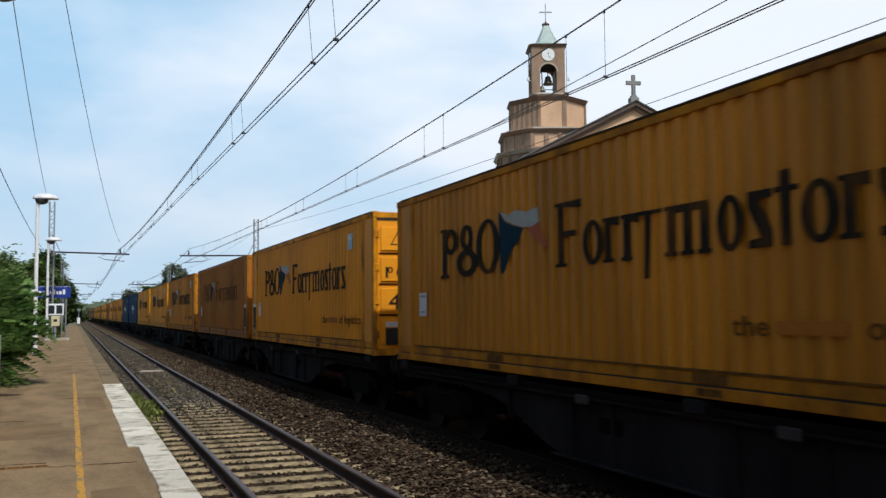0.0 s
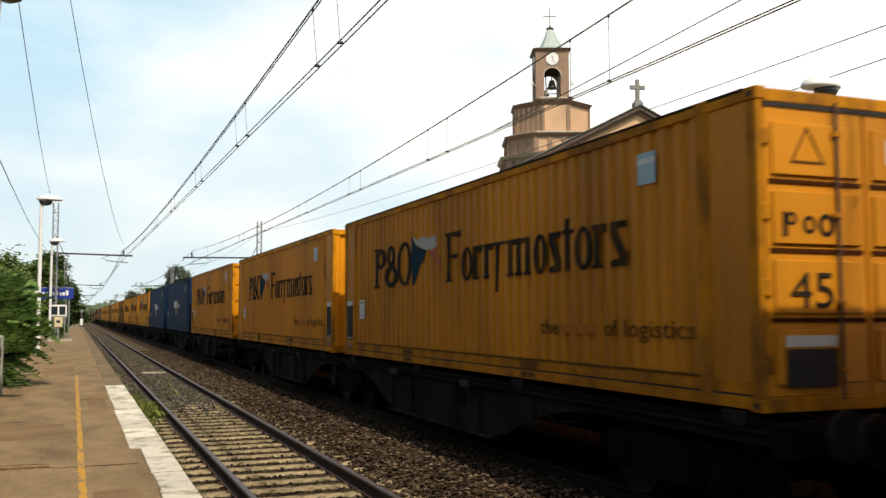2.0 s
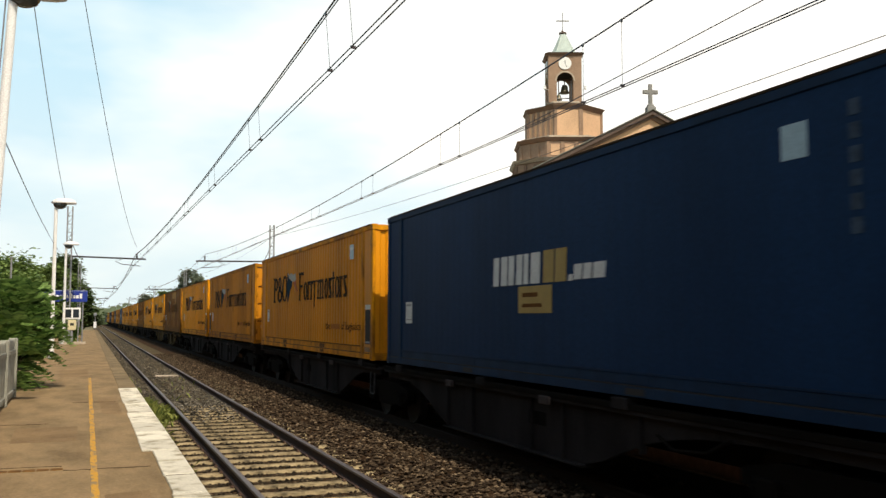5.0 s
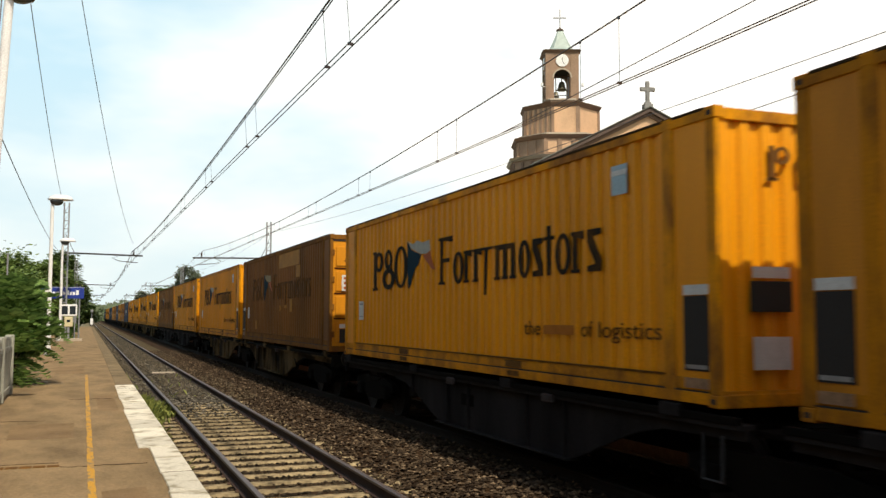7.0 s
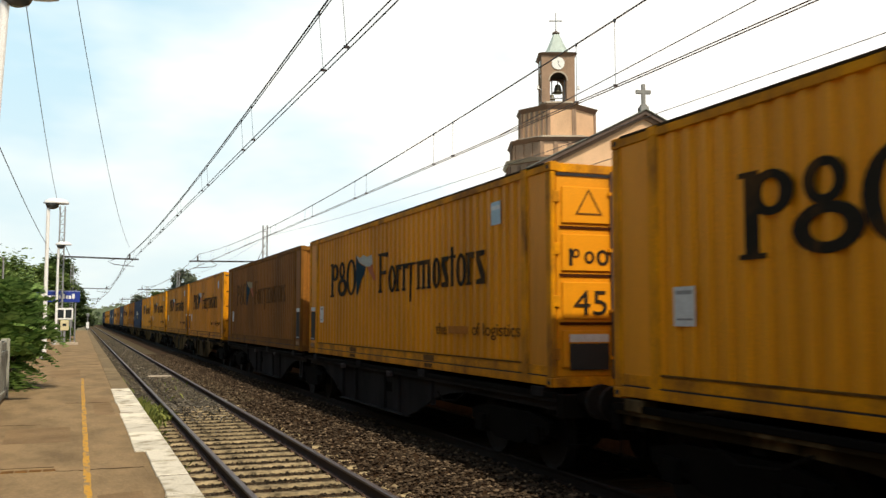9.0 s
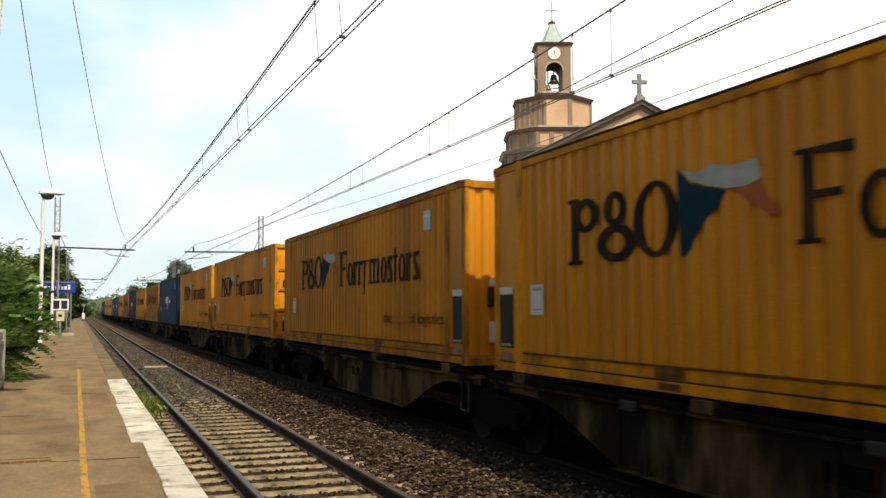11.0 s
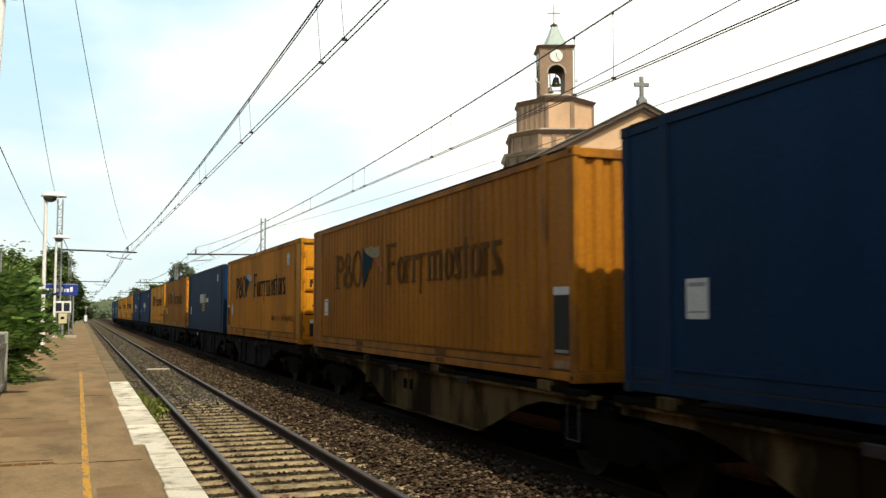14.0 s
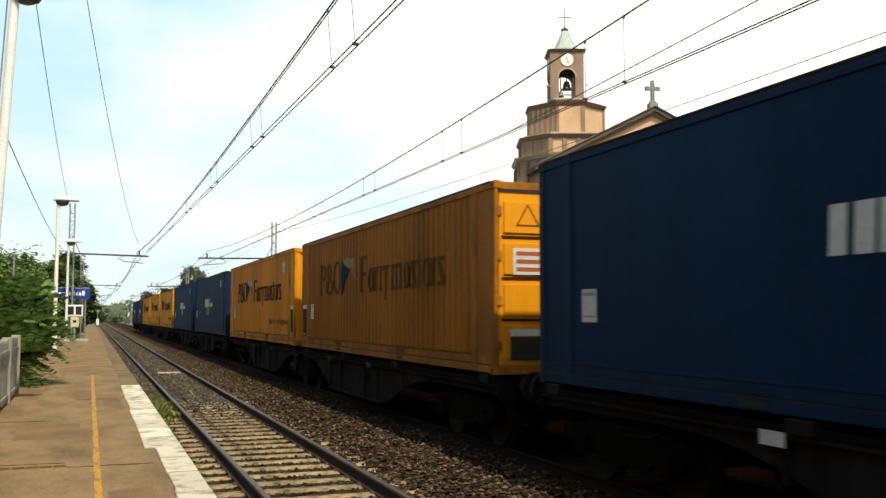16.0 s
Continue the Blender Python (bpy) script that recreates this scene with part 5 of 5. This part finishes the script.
    for x, zz, sc in ((0.12, 28.0, 0.78), (-0.55, 27.2, 0.5)):
        part("bell", Shape().lathe([(0.08 * sc, 1.25 * sc), (0.35 * sc, 1.2 * sc), (0.48 * sc, 0.8 * sc), (0.58 * sc, 0.3 * sc), (0.82 * sc, 0.0)], 18, (x, -0.4, z(zz))), BRONZE, bel, smooth=True)
        part("bell_hanger", Shape().tube((x, -0.4, z(zz) + 1.2 * sc), (x, -0.2, z(29.45)), 0.06), RUST, bel)
    part("bell_frame", Shape().box(-0.9, -0.8, -0.7, -0.6, z(26.7), z(29.5)).box(0.8, 0.9, -0.7, -0.6, z(26.7), z(29.5)).box(-0.9, 0.9, -0.7, -0.6, z(27.3), z(27.42)), GREY_STEEL, bel)
    # spire of weathered copper and its cross
    spire = Shape()
    rings = [(1.80, 0.6, 32.3), (1.30, 0.42, 32.75), (0.85, 0.28, 33.7), (0.32, 0.1, 35.0)]
    spire.add([(x, y, z(h)) for q, cut, h in rings for x, y in octagon(0, 0, q, cut)],
              [(8 * j + i, 8 * j + (i + 1) % 8, 8 * j + 8 + (i + 1) % 8, 8 * j + 8 + i) for j in range(3) for i in range(8)] + [tuple(range(7, -1, -1)), tuple(range(24, 32))])
    sp = part("spire", spire, COPPER, c, "pale green copper spire")
    part("spire_cap", Shape().lathe([(0.36, 0), (0.46, 0.12), (0.40, 0.28), (0.12, 0.42), (0.05, 0.6)], 12, (0, 0, z(34.95))), ROOF_TILE, sp)
    part("cross", Shape().box(-0.05, 0.05, -0.05, 0.05, z(35.4), z(37.6)).box(-0.75, 0.75, -0.05, 0.05, z(36.55), z(36.67)), GREY_STEEL, sp, "thin iron cross")
    for x in (-2.3, 2.3):
        part("floodlight", Shape().box(x - 0.12, x + 0.12, -2.0, -1.7, z(28.1), z(28.5), 0.03).tube((x * 0.8, -1.8, z(28.0)), (x, -1.85, z(28.2)), 0.03), WHITE_PAINT, bel)

    # gabled front and nave
    n = thing("church_nave", "peach plastered church front with a grey gable roof", "church", at=(56.7, 86.0, -0.42))
    n.rotation_euler = (0, 0, radians(-12))
    hw, eav, peak = 12.6, z(17.9), z(24.3)
    part("front_wall", Shape().slab([(-hw, 0), (hw, 0), (hw, eav), (0, peak), (-hw, eav)], "y", 0, 0.6), PLASTER, n, "peach plastered gable wall")
    part("side_wall", Shape().box(-hw, -hw + 0.6, 0.61, 3.2, 0, eav), BRICK, n)
    part("side_wall", Shape().box(hw - 0.6, hw, 0.61, 26, 0, eav), BRICK, n)
    for d in (-1, 1):
        run, rise = hw + 0.8, (peak - eav) / hw * (hw + 0.8)
        depth = 3.4 if d < 0 else 26
        pts = [(0, peak + 0.05), (d * run, peak + 0.05 - rise), (d * run, peak + 0.55 - rise), (0, peak + 0.55)]
        rf = part("roof", Shape().slab(pts, "y", -0.7, depth), ROOF_TILE, n, "grey sheet roof slope")
        edge = [(0, peak + 0.56), (d * run, peak + 0.56 - rise), (d * run, peak + 0.66 - rise), (0, peak + 0.66)]
        part("verge", Shape().slab(edge, "y", -0.85, -0.2), VERGE, rf, "dark grey metal verge")
        corb = [(0, peak - 0.35), (d * (run - 0.7), peak - 0.35 - rise * (run - 0.7) / run), (d * (run - 0.7), peak + 0.04 - rise * (run - 0.7) / run), (0, peak + 0.04)]
        part("raking_cornice", Shape().slab(corb, "y", -0.3, -0.01), BRICK_DARK, rf)
    # half-round window under the gable, with its bars
    arc = [(1.55 * math.cos(math.pi * k / 16), 20.15 + base + 1.55 * math.sin(math.pi * k / 16)) for k in range(17)]
    lun = part("lunette_window", Shape().slab(arc, "y", -0.02, 0.1), GLASS_DARK, n, "dark half-round window")
    rim = [(1.8 * math.cos(math.pi * k / 16), 20.15 + base + 1.8 * math.sin(math.pi * k / 16)) for k in range(17)]
    part("window_arch", Shape().slab(rim + arc[::-1], "y", -0.09, -0.001), BRICK_DARK, lun)
    for u in (-0.9, -0.3, 0.3, 0.9):
        part("window_bar", Shape().box(u - 0.06, u + 0.06, -0.06, -0.021, 20.15 + base, 20.15 + base + math.sqrt(1.5 ** 2 - u * u)), STONE, lun)
    s = Shape().box(-0.5, 0.5, -0.45, 0.45, peak + 0.45, peak + 1.0, 0.06).box(-0.34, 0.34, -0.3, 0.3, peak + 1.0, peak + 1.25, 0.05)
    part("pedestal", s, GREY_STONE, n)
    part("gable_cross", Shape().box(-0.21, 0.21, -0.16, 0.16, peak + 1.2, peak + 3.55, 0.05).box(-0.85, 0.85, -0.155, 0.155, peak + 2.45, peak + 2.88, 0.05), GREY_STONE, n, "grey stone cross")
    part("horizontal_band", Shape().box(-hw, hw, -0.08, -0.001, eav - 0.4, eav - 0.1, 0.02), STONE, n)


# ---------------------------------------------------------------- platform things
def street_lamp(x, y, h, bend, base=PLATFORM, lean=0.0):
    l = thing("platform_lamp", "tall white platform lamp with a rounded hood", "lamp", "platform lamps", at=(x, y, base))
    l.rotation_euler = (0, radians(lean), 0)
    if lean:
        part("conduit", Shape().tube((-0.11, 0.02, 0.0), (-0.10, 0.02, h - 0.2), 0.012, n=6), GREY_STEEL, l)
    part("post", Shape().lathe([(0.10, 0), (0.10, 0.9), (0.075, 1.0), (0.065, h - 0.25), (0.06, h - 0.1)], 14), WHITE_PAINT, l, smooth=False)
    part("base_plate", Shape().box(-0.16, 0.16, -0.16, 0.16, 0, 0.03, 0.01), GREY_STEEL, l)
    part("bracket", Shape().tube((0, 0, h - 0.14), (bend, 0, h - 0.06), 0.035), WHITE_PAINT, l)
    hood = Shape()
    n = 14
    for k, (rx, rz) in enumerate(((0.46, 0.0), (0.46, 0.05), (0.40, 0.13), (0.26, 0.20), (0.06, 0.22))):
        hood.v += [(bend + rx * math.cos(2 * math.pi * i / n), rx * 0.62 * math.sin(2 * math.pi * i / n), h - 0.06 + rz) for i in range(n)]
    for j in range(4):
        hood.f += [(j * n + i, j * n + (i + 1) % n, (j + 1) * n + (i + 1) % n, (j + 1) * n + i) for i in range(n)]
    hood.f += [tuple(range(n - 1, -1, -1)), tuple(range(4 * n, 5 * n))]
    part("hood", hood, LAMP_HOOD, l, "white lamp hood", smooth=True)
    bowl = Shape().lathe([(0.08, -0.20), (0.19, -0.15), (0.24, -0.06), (0.25, 0.0)], 14, (bend - (0.14 if bend > 0 else -0.14), 0, h - 0.065))
    part("bowl", bowl, LAMP_GLASS, l, "dark lamp bowl", smooth=True)


def station_sign():
    s = thing("station_sign", "blue enamelled station nameboard with white lettering on two posts", "sign", at=(-1.42, 62.6, PLATFORM))
    for x in (-1.0, 1.0):
        part("post", Shape().tube((x, 0.06, 0), (x, 0.06, 3.35), 0.045), GREY_STEEL, s)
    b = part("board", Shape().box(-1.25, 1.25, -0.03, 0.03, 2.56, 3.28, 0.02), SIGN_BLUE, s)
    part("board_edge", Shape().box(-1.25, 1.25, -0.036, -0.031, 3.235, 3.255), WHITE_MARK, b)
    x = -1.02
    for k, w in enumerate((0.22, 0.18, 0.18, 0.18, 0.18, 0.11, 0.18, 0.14, 0.18, 0.18)):
        part("name_bar", Shape().box(x, x + w * 0.84, -0.04, -0.031, 2.78, 3.08 if k in (0, 6, 9) else 2.98), WHITE_PAINT, b)
        x += w + (0.06 if k == 5 else 0.025)


def notice_board():
    n = thing("notice_board", "white framed glazed notice case with two dark panes", "notice board", at=(-1.0, 60.9, PLATFORM))
    for x in (-0.36, 0.36):
        part("post", Shape().box(x - 0.03, x + 0.03, -0.03, 0.03, 0, 2.1, 0.01), GREY_STEEL, n)
    part("case", Shape().box(-0.48, 0.48, -0.05, 0.05, 1.48, 2.18, 0.03), WHITE_PAINT, n)
    for x in (-0.22, 0.22):
        part("pane", Shape().box(x - 0.17, x + 0.17, -0.058, -0.048, 1.58, 2.08), GLASS_DARK, n)
    m = thing("ticket_validator", "cream ticket validating machine on a short post", "machine", at=(-0.98, 60.2, PLATFORM))
    part("pedestal", Shape().box(-0.07, 0.07, -0.06, 0.06, 0, 0.85, 0.02), GREY_STEEL, m)
    part("cabinet", Shape().box(-0.24, 0.24, -0.12, 0.12, 0.83, 1.44, 0.05), PAPER, m)
    part("slot", Shape().box(-0.10, 0.10, -0.126, -0.119, 1.1, 1.25), GLASS_DARK, m)
    st = thing("bench", "low pale concrete bench on the platform", "bench", at=(-0.80, 59.4, PLATFORM))
    part("seat", Shape().box(-0.62, 0.62, -0.2, 0.2, 0.0, 0.16, 0.02), STONE, st)


def concrete_fence():
    f = thing("concrete_fence", "stained grey concrete panel fence beside the platform", "fence", at=(-1.34, 0, PLATFORM))
    rng = random.Random(12)
    y = 7.0
    while y < 20.0:
        part("fence_post", Shape().box(-0.08, 0.08, y - 0.08, y + 0.08, 0, 1.12, 0.025), CONCRETE, f)
        if y < 18.4:
            for k in range(8):
                a = y + 0.10 + k * 0.232
                top = 1.10 + rng.uniform(-0.012, 0.012)
                # each slat has a rounded head
                head = [(a, 0.05), (a + 0.195, 0.05), (a + 0.195, top - 0.07), (a + 0.165, top - 0.02), (a + 0.0975, top), (a + 0.03, top - 0.02), (a, top - 0.07)]
                part("fence_slat", Shape().slab(head, "x", -0.045, 0.045), CONCRETE, f)
            part("lower_rail", Shape().box(-0.06, 0.06, y + 0.09, y + 1.99, 0.10, 0.18, 0.015), CONCRETE, f)
            part("upper_rail", Shape().box(-0.06, 0.06, y + 0.09, y + 1.99, 0.84, 0.92, 0.015), CONCRETE, f)
        y += 2.08


def parked_car():
    """A white car behind the fence, of which little shows."""
    c = thing("parked_car", "white parked car behind the platform fence", "car", at=(-3.75, 32.0, PLATFORM))
    low = [(-2.0, 0.28), (2.0, 0.28), (2.05, 0.62), (1.95, 0.82), (0.95, 0.92), (-1.85, 0.95), (-2.05, 0.75)]
    part("body", Shape().slab(low, "y", -0.82, 0.82), WHITE_PAINT, c)
    cab = [(-1.75, 0.951), (0.90, 0.951), (0.25, 1.38), (-0.1, 1.44), (-1.2, 1.42)]
    part("cabin", Shape().slab(cab, "y", -0.70, 0.70), WHITE_PAINT, c)
    for sg in (-1, 1):
        lo, hi = sorted((sg * 0.702, sg * 0.71))
        part("side_window", Shape().slab([(-0.35, 1.0), (0.62, 1.0), (0.12, 1.33), (-0.35, 1.36)], "y", lo, hi), GLASS_DARK, c)
        part("side_window", Shape().slab([(-1.45, 1.0), (-0.45, 1.0), (-0.45, 1.36), (-1.12, 1.34)], "y", lo, hi), GLASS_DARK, c)
        for u in (-1.25, 1.25):
            w = part("wheel", Shape().tube((u, sg * 0.66, 0.30), (u, sg * 0.84, 0.30), 0.30, n=18), SHADED_RAIL_TYRE, c)
            part("rim", Shape().tube((u, sg * 0.841, 0.30), (u, sg * 0.85, 0.30), 0.18, n=14), GREY_STEEL, w)
        part("headlight", Shape().box(1.90, 2.06, sg * 0.62 - 0.14, sg * 0.62 + 0.14, 0.62, 0.76, 0.03), GLASS_DARK, c)


def slim_pole():
    p = thing("slim_pole", "thin grey steel pole behind the bushes", "pole", at=(-2.93, 40.0, PLATFORM))
    part("shaft", Shape().tube((0, 0, 0), (0, 0, 3.85), 0.045, 0.035, n=10), GREY_STEEL, p)
    part("cap", Shape().lathe([(0.045, 0), (0.05, 0.03), (0.02, 0.06)], 10, (0, 0, 3.85)), GREY_STEEL, p)


def compound_leaf(V, Fc, p, d, length, rng, pairs=9, droop=0.5):
    """A drooping stalk with paired leaflets."""
    d = d.normalized()
    side = d.cross(Vector((0, 0, 1)))
    side = side.normalized() if side.length > 1e-3 else Vector((1, 0, 0))
    for k in range(pairs):
        u = (k + 1.2) / (pairs + 1)
        q = p + d * length * u + Vector((0, 0, -droop * length * u * u))
        for sg in (-1, 1):
            a = (side * sg + d * 0.45 + Vector((0, 0, rng.uniform(-0.35, 0.05)))).normalized()
            n = length * 0.30 * (1 - 0.7 * abs(u - 0.4)) * rng.uniform(0.9, 1.1)
            w = d * n * 0.17 + Vector((0, 0, 0.012))
            i = len(V)
            V += [tuple(q), tuple(q + a * n * 0.45 + w), tuple(q + a * n), tuple(q + a * n * 0.45 - w)]
            Fc += [(i, i + 1, i + 2), (i, i + 2, i + 3)]


def bush(x, y, z, radius, height, count, seed, label):
    rng = random.Random(seed)
    b = thing("bush", label, "bush", at=(x, y, z))
    V, Fc = [], []
    stems = Shape()
    tips = []
    for k in range(18):
        a = rng.uniform(0, 6.283)
        rr = radius * rng.uniform(0.05, 0.62)
        h = height * rng.uniform(0.50, 0.92) * (1 - 0.35 * rr / radius)
        top = Vector((rr * math.cos(a), rr * math.sin(a), h))
        low = Vector((rr * 0.2 * math.cos(a), rr * 0.2 * math.sin(a), 0))
        mid = low.lerp(top, 0.5) + Vector((rng.uniform(-0.1, 0.1), rng.uniform(-0.1, 0.1), 0.1))
        stems.path([low, mid, top], 0.018, 5)
        # a crown of long leaves at the head of each stem
        for q in range(6):
            b0 = a + rng.uniform(-1.9, 1.9)
            d = Vector((math.cos(b0), math.sin(b0), rng.uniform(0.35, 1.3)))
            compound_leaf(V, Fc, top, d, radius * rng.uniform(0.65, 0.95), rng, 11, 0.62)
        tips += [(low, mid, top)] * 3
    for k in range(count):
        low, mid, top = rng.choice(tips)
        u = rng.uniform(0.05, 1.0) ** 0.8
        p = low.lerp(mid, u * 2) if u < 0.5 else mid.lerp(top, u * 2 - 1)
        a = rng.uniform(0, 6.283)
        d = Vector((math.cos(a), math.sin(a), rng.uniform(0.2, 1.1) if u > 0.3 else rng.uniform(-0.1, 0.3)))
        compound_leaf(V, Fc, p, d, rng.uniform(0.65, 1.05) * radius / 1.1, rng, 11, 0.6)
    part("branching_stem", stems, BARK, b)
    part("crown", loose(V, Fc, "crown", LEAF_BUSH), None, b)


def tree(x, y, z, height, radius, leaf, count, seed, label, leafsize=0.16, conifer=False, name="tree"):
    rng = random.Random(seed)
    t = thing(name, label, "tree", at=(x, y, z))
    trunk = Shape()
    pts = [Vector((rng.uniform(-0.1, 0.1) * k, rng.uniform(-0.1, 0.1) * k, height * 0.8 * k / 5)) for k in range(6)]
    for k in range(5):
        r0, r1 = height * 0.022 * (1 - k / 6.5), height * 0.022 * (1 - (k + 1) / 6.5)
        trunk.tube(pts[k], pts[k + 1], r0, r1, 8)
    clumps = []
    n = 60 if not conifer else 80
    for k in range(n):
        u = rng.uniform(0.22, 1.0) if not conifer else 0.18 + 0.82 * k / n
        a = rng.uniform(0, 6.283)
        env = math.sin(math.pi * min(1, 0.15 + 0.85 * (1 - u) ** 0.7)) ** 0.6 if not conifer else (1 - u) ** 0.8 + 0.08
        rr = radius * env * rng.uniform(0.35, 1.0)
        c = Vector((rr * math.cos(a), rr * math.sin(a), height * (0.97 * u if not conifer else u) - (0.10 * rr if conifer else 0)))
        base = pts[min(5, int(u * 5))]
        trunk.path([base, base.lerp(c, 0.5) + Vector((0, 0, 0.2)), c], height * 0.005, 5)
        clumps.append((c, radius * rng.uniform(0.22, 0.42) * (1 if not conifer else 0.75)))
    part("trunk", trunk, BARK, t)
    V, Fc = [], []
    for k in range(count):
        c, r = rng.choice(clumps)
        p = c + Vector((rng.gauss(0, 0.5), rng.gauss(0, 0.5), rng.gauss(0, 0.42 if not conifer else 0.22))) * r * 1.1
        a, b = rng.uniform(0, 6.283), rng.uniform(-0.6, 0.6)
        d = Vector((math.cos(a), math.sin(a), b)) * leafsize * rng.uniform(0.7, 1.4)
        w = Vector((-math.sin(a), math.cos(a), rng.uniform(-0.5, 0.5))) * leafsize * 0.38
        i = len(V)
        V += [tuple(p - d * 0.5), tuple(p + w), tuple(p + d * 0.5), tuple(p - w)]
        Fc += [(i, i + 1, i + 2), (i, i + 2, i + 3)]
    part("crown", loose(V, Fc, "crown", leaf), None, t)


def signal():
    g = thing("railway_signal", "small railway signal with a white plate beside the line", "signal", at=(0.75, 146, -0.42))
    part("post", Shape().tube((0, 0, 0), (0, 0, 3.3), 0.06), GREY_STEEL, g)
    part("plate", Shape().box(-0.2, 0.2, -0.12, -0.06, 1.2, 2.1, 0.04), WHITE_PAINT, g)
    part("lamp_head", Shape().lathe([(0.12, 0), (0.22, 0.1), (0.24, 0.4), (0.14, 0.5)], 12, (0, 0, 2.9)), GREY_STEEL, g)


def far_woods():
    rng = random.Random(3)
    V, Fc = [], []
    blobs = []
    for k in range(210):
        x = rng.uniform(-45, 90)
        if -8 < x < 12:
            y = rng.uniform(420, 470)
        else:
            y = rng.uniform(270, 430)
        h = rng.uniform(6, 11) * (1.25 if x < 0 else 0.8)
        blobs.append((x, y, h))
    for x, y, h in blobs:
        for q in range(150):
            u = rng.random()
            r = h * 0.42 * math.sin(math.pi * (0.12 + 0.8 * u))
            a = rng.uniform(0, 6.283)
            p = Vector((x + r * math.cos(a) * rng.uniform(0.5, 1), y + r * math.sin(a), h * (0.05 + 0.95 * u) - 0.4))
            s = rng.uniform(0.35, 0.9)
            b = rng.uniform(0, 6.28)
            d, w = Vector((math.cos(b) * s, math.sin(b) * s * 0.4, rng.uniform(-0.4, 0.4) * s)), Vector((0.1, 0.2, s * 0.7))
            i = len(V)
            V += [tuple(p - d), tuple(p + w), tuple(p + d), tuple(p - w)]
            Fc += [(i, i + 1, i + 2), (i, i + 2, i + 3)]
    tagged(new("far_woods", loose(V, Fc, "far_woods", LEAF_FAR)), "treeline in haze-muted green closing the view along the railway", "woods", kind="stuff")


def motions():
    for ob, y, z in TRAIN:
        walk(ob, [(t, pose(FAR_TRACK, y - travelled(t), z)) for t in range(0, 17, 2)])


ground()
silted_bed()
west_sky_blocker()
backing_wall()
platform()
near = track(NEAR_TRACK, "near railway track of rusty rails on concrete sleepers")
far = track(FAR_TRACK, "far railway track under the train", SHADED_RAIL_TYRE, SHADED_RAIL_TYRE)
overhead()
church()
for lx, ly, lh in ((-1.44, 14.6, 6.30), (-1.33, 38.6, 5.98), (-1.45, 60.3, 6.0)):
    street_lamp(lx, ly, lh, 0.28, lean=2.5 if ly < 20 else 0.0)
street_lamp(14.38, 14.7, 7.15, -0.28, -0.42)
station_sign()
notice_board()
concrete_fence()
parked_car()
slim_pole()
bush(-1.63, 21.9, PLATFORM, 1.12, 2.55, 280, 2, "green sumac-like bush with feathery leaves at the platform's edge")
bush(-2.5, 25.5, PLATFORM, 1.15, 2.3, 260, 6, "green bush with feathery leaves behind the fence")
bush(-2.3, 40.0, PLATFORM, 1.15, 2.5, 220, 21, "tall green bush with feathery leaves beside the platform")
bush(-1.05, 63.2, PLATFORM, 0.8, 1.1, 170, 9, "dark low shrub below the notice board")
tree(-6.9, 80, -0.42, 6.7, 3.3, LEAF_TREE, 17000, 11, "leafy green deciduous tree behind the platform", 0.34)
tree(-5.0, 72, -0.42, 5.6, 2.2, LEAF_TREE, 11000, 15, "leafy green deciduous tree behind the platform", 0.30)
tree(-3.4, 148, -0.42, 11.4, 5.0, LEAF_DARK, 17000, 12, "dark green conifer overhanging the end of the platform", 0.55, True)
tree(-4.4, 122, -0.42, 8.6, 2.7, LEAF_TREE, 12000, 16, "leafy green tree at the end of the platform", 0.45)
tree(-10.5, 118, -0.42, 9.0, 3.9, LEAF_DARK, 12000, 14, "dark green broad tree behind the platform", 0.45)
tree(16.7, 168, -0.42, 11.0, 2.15, LEAF_HAZED, 9000, 13, "cedar with haze-greyed leaves standing beyond the railway", 0.5)
tree(15.9, 171, -0.42, 9.0, 1.7, LEAF_HAZED, 6000, 23, "tree with haze-greyed leaves beside the cedar beyond the railway", 0.5)
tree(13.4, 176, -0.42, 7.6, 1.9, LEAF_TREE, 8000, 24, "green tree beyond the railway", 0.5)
tree(12.2, 220, -0.42, 8.2, 2.3, LEAF_HAZED, 7000, 25, "round tree with haze-greyed leaves far beyond the railway", 0.6)
signal()
far_woods()
weeds()
train()
sleepers(near, -12.0, 63, lambda y: y < 25, SLEEPER)
sleepers(far, -12.0, 78, lambda y: True, SLEEPER_SHADED)
stones()
motions()
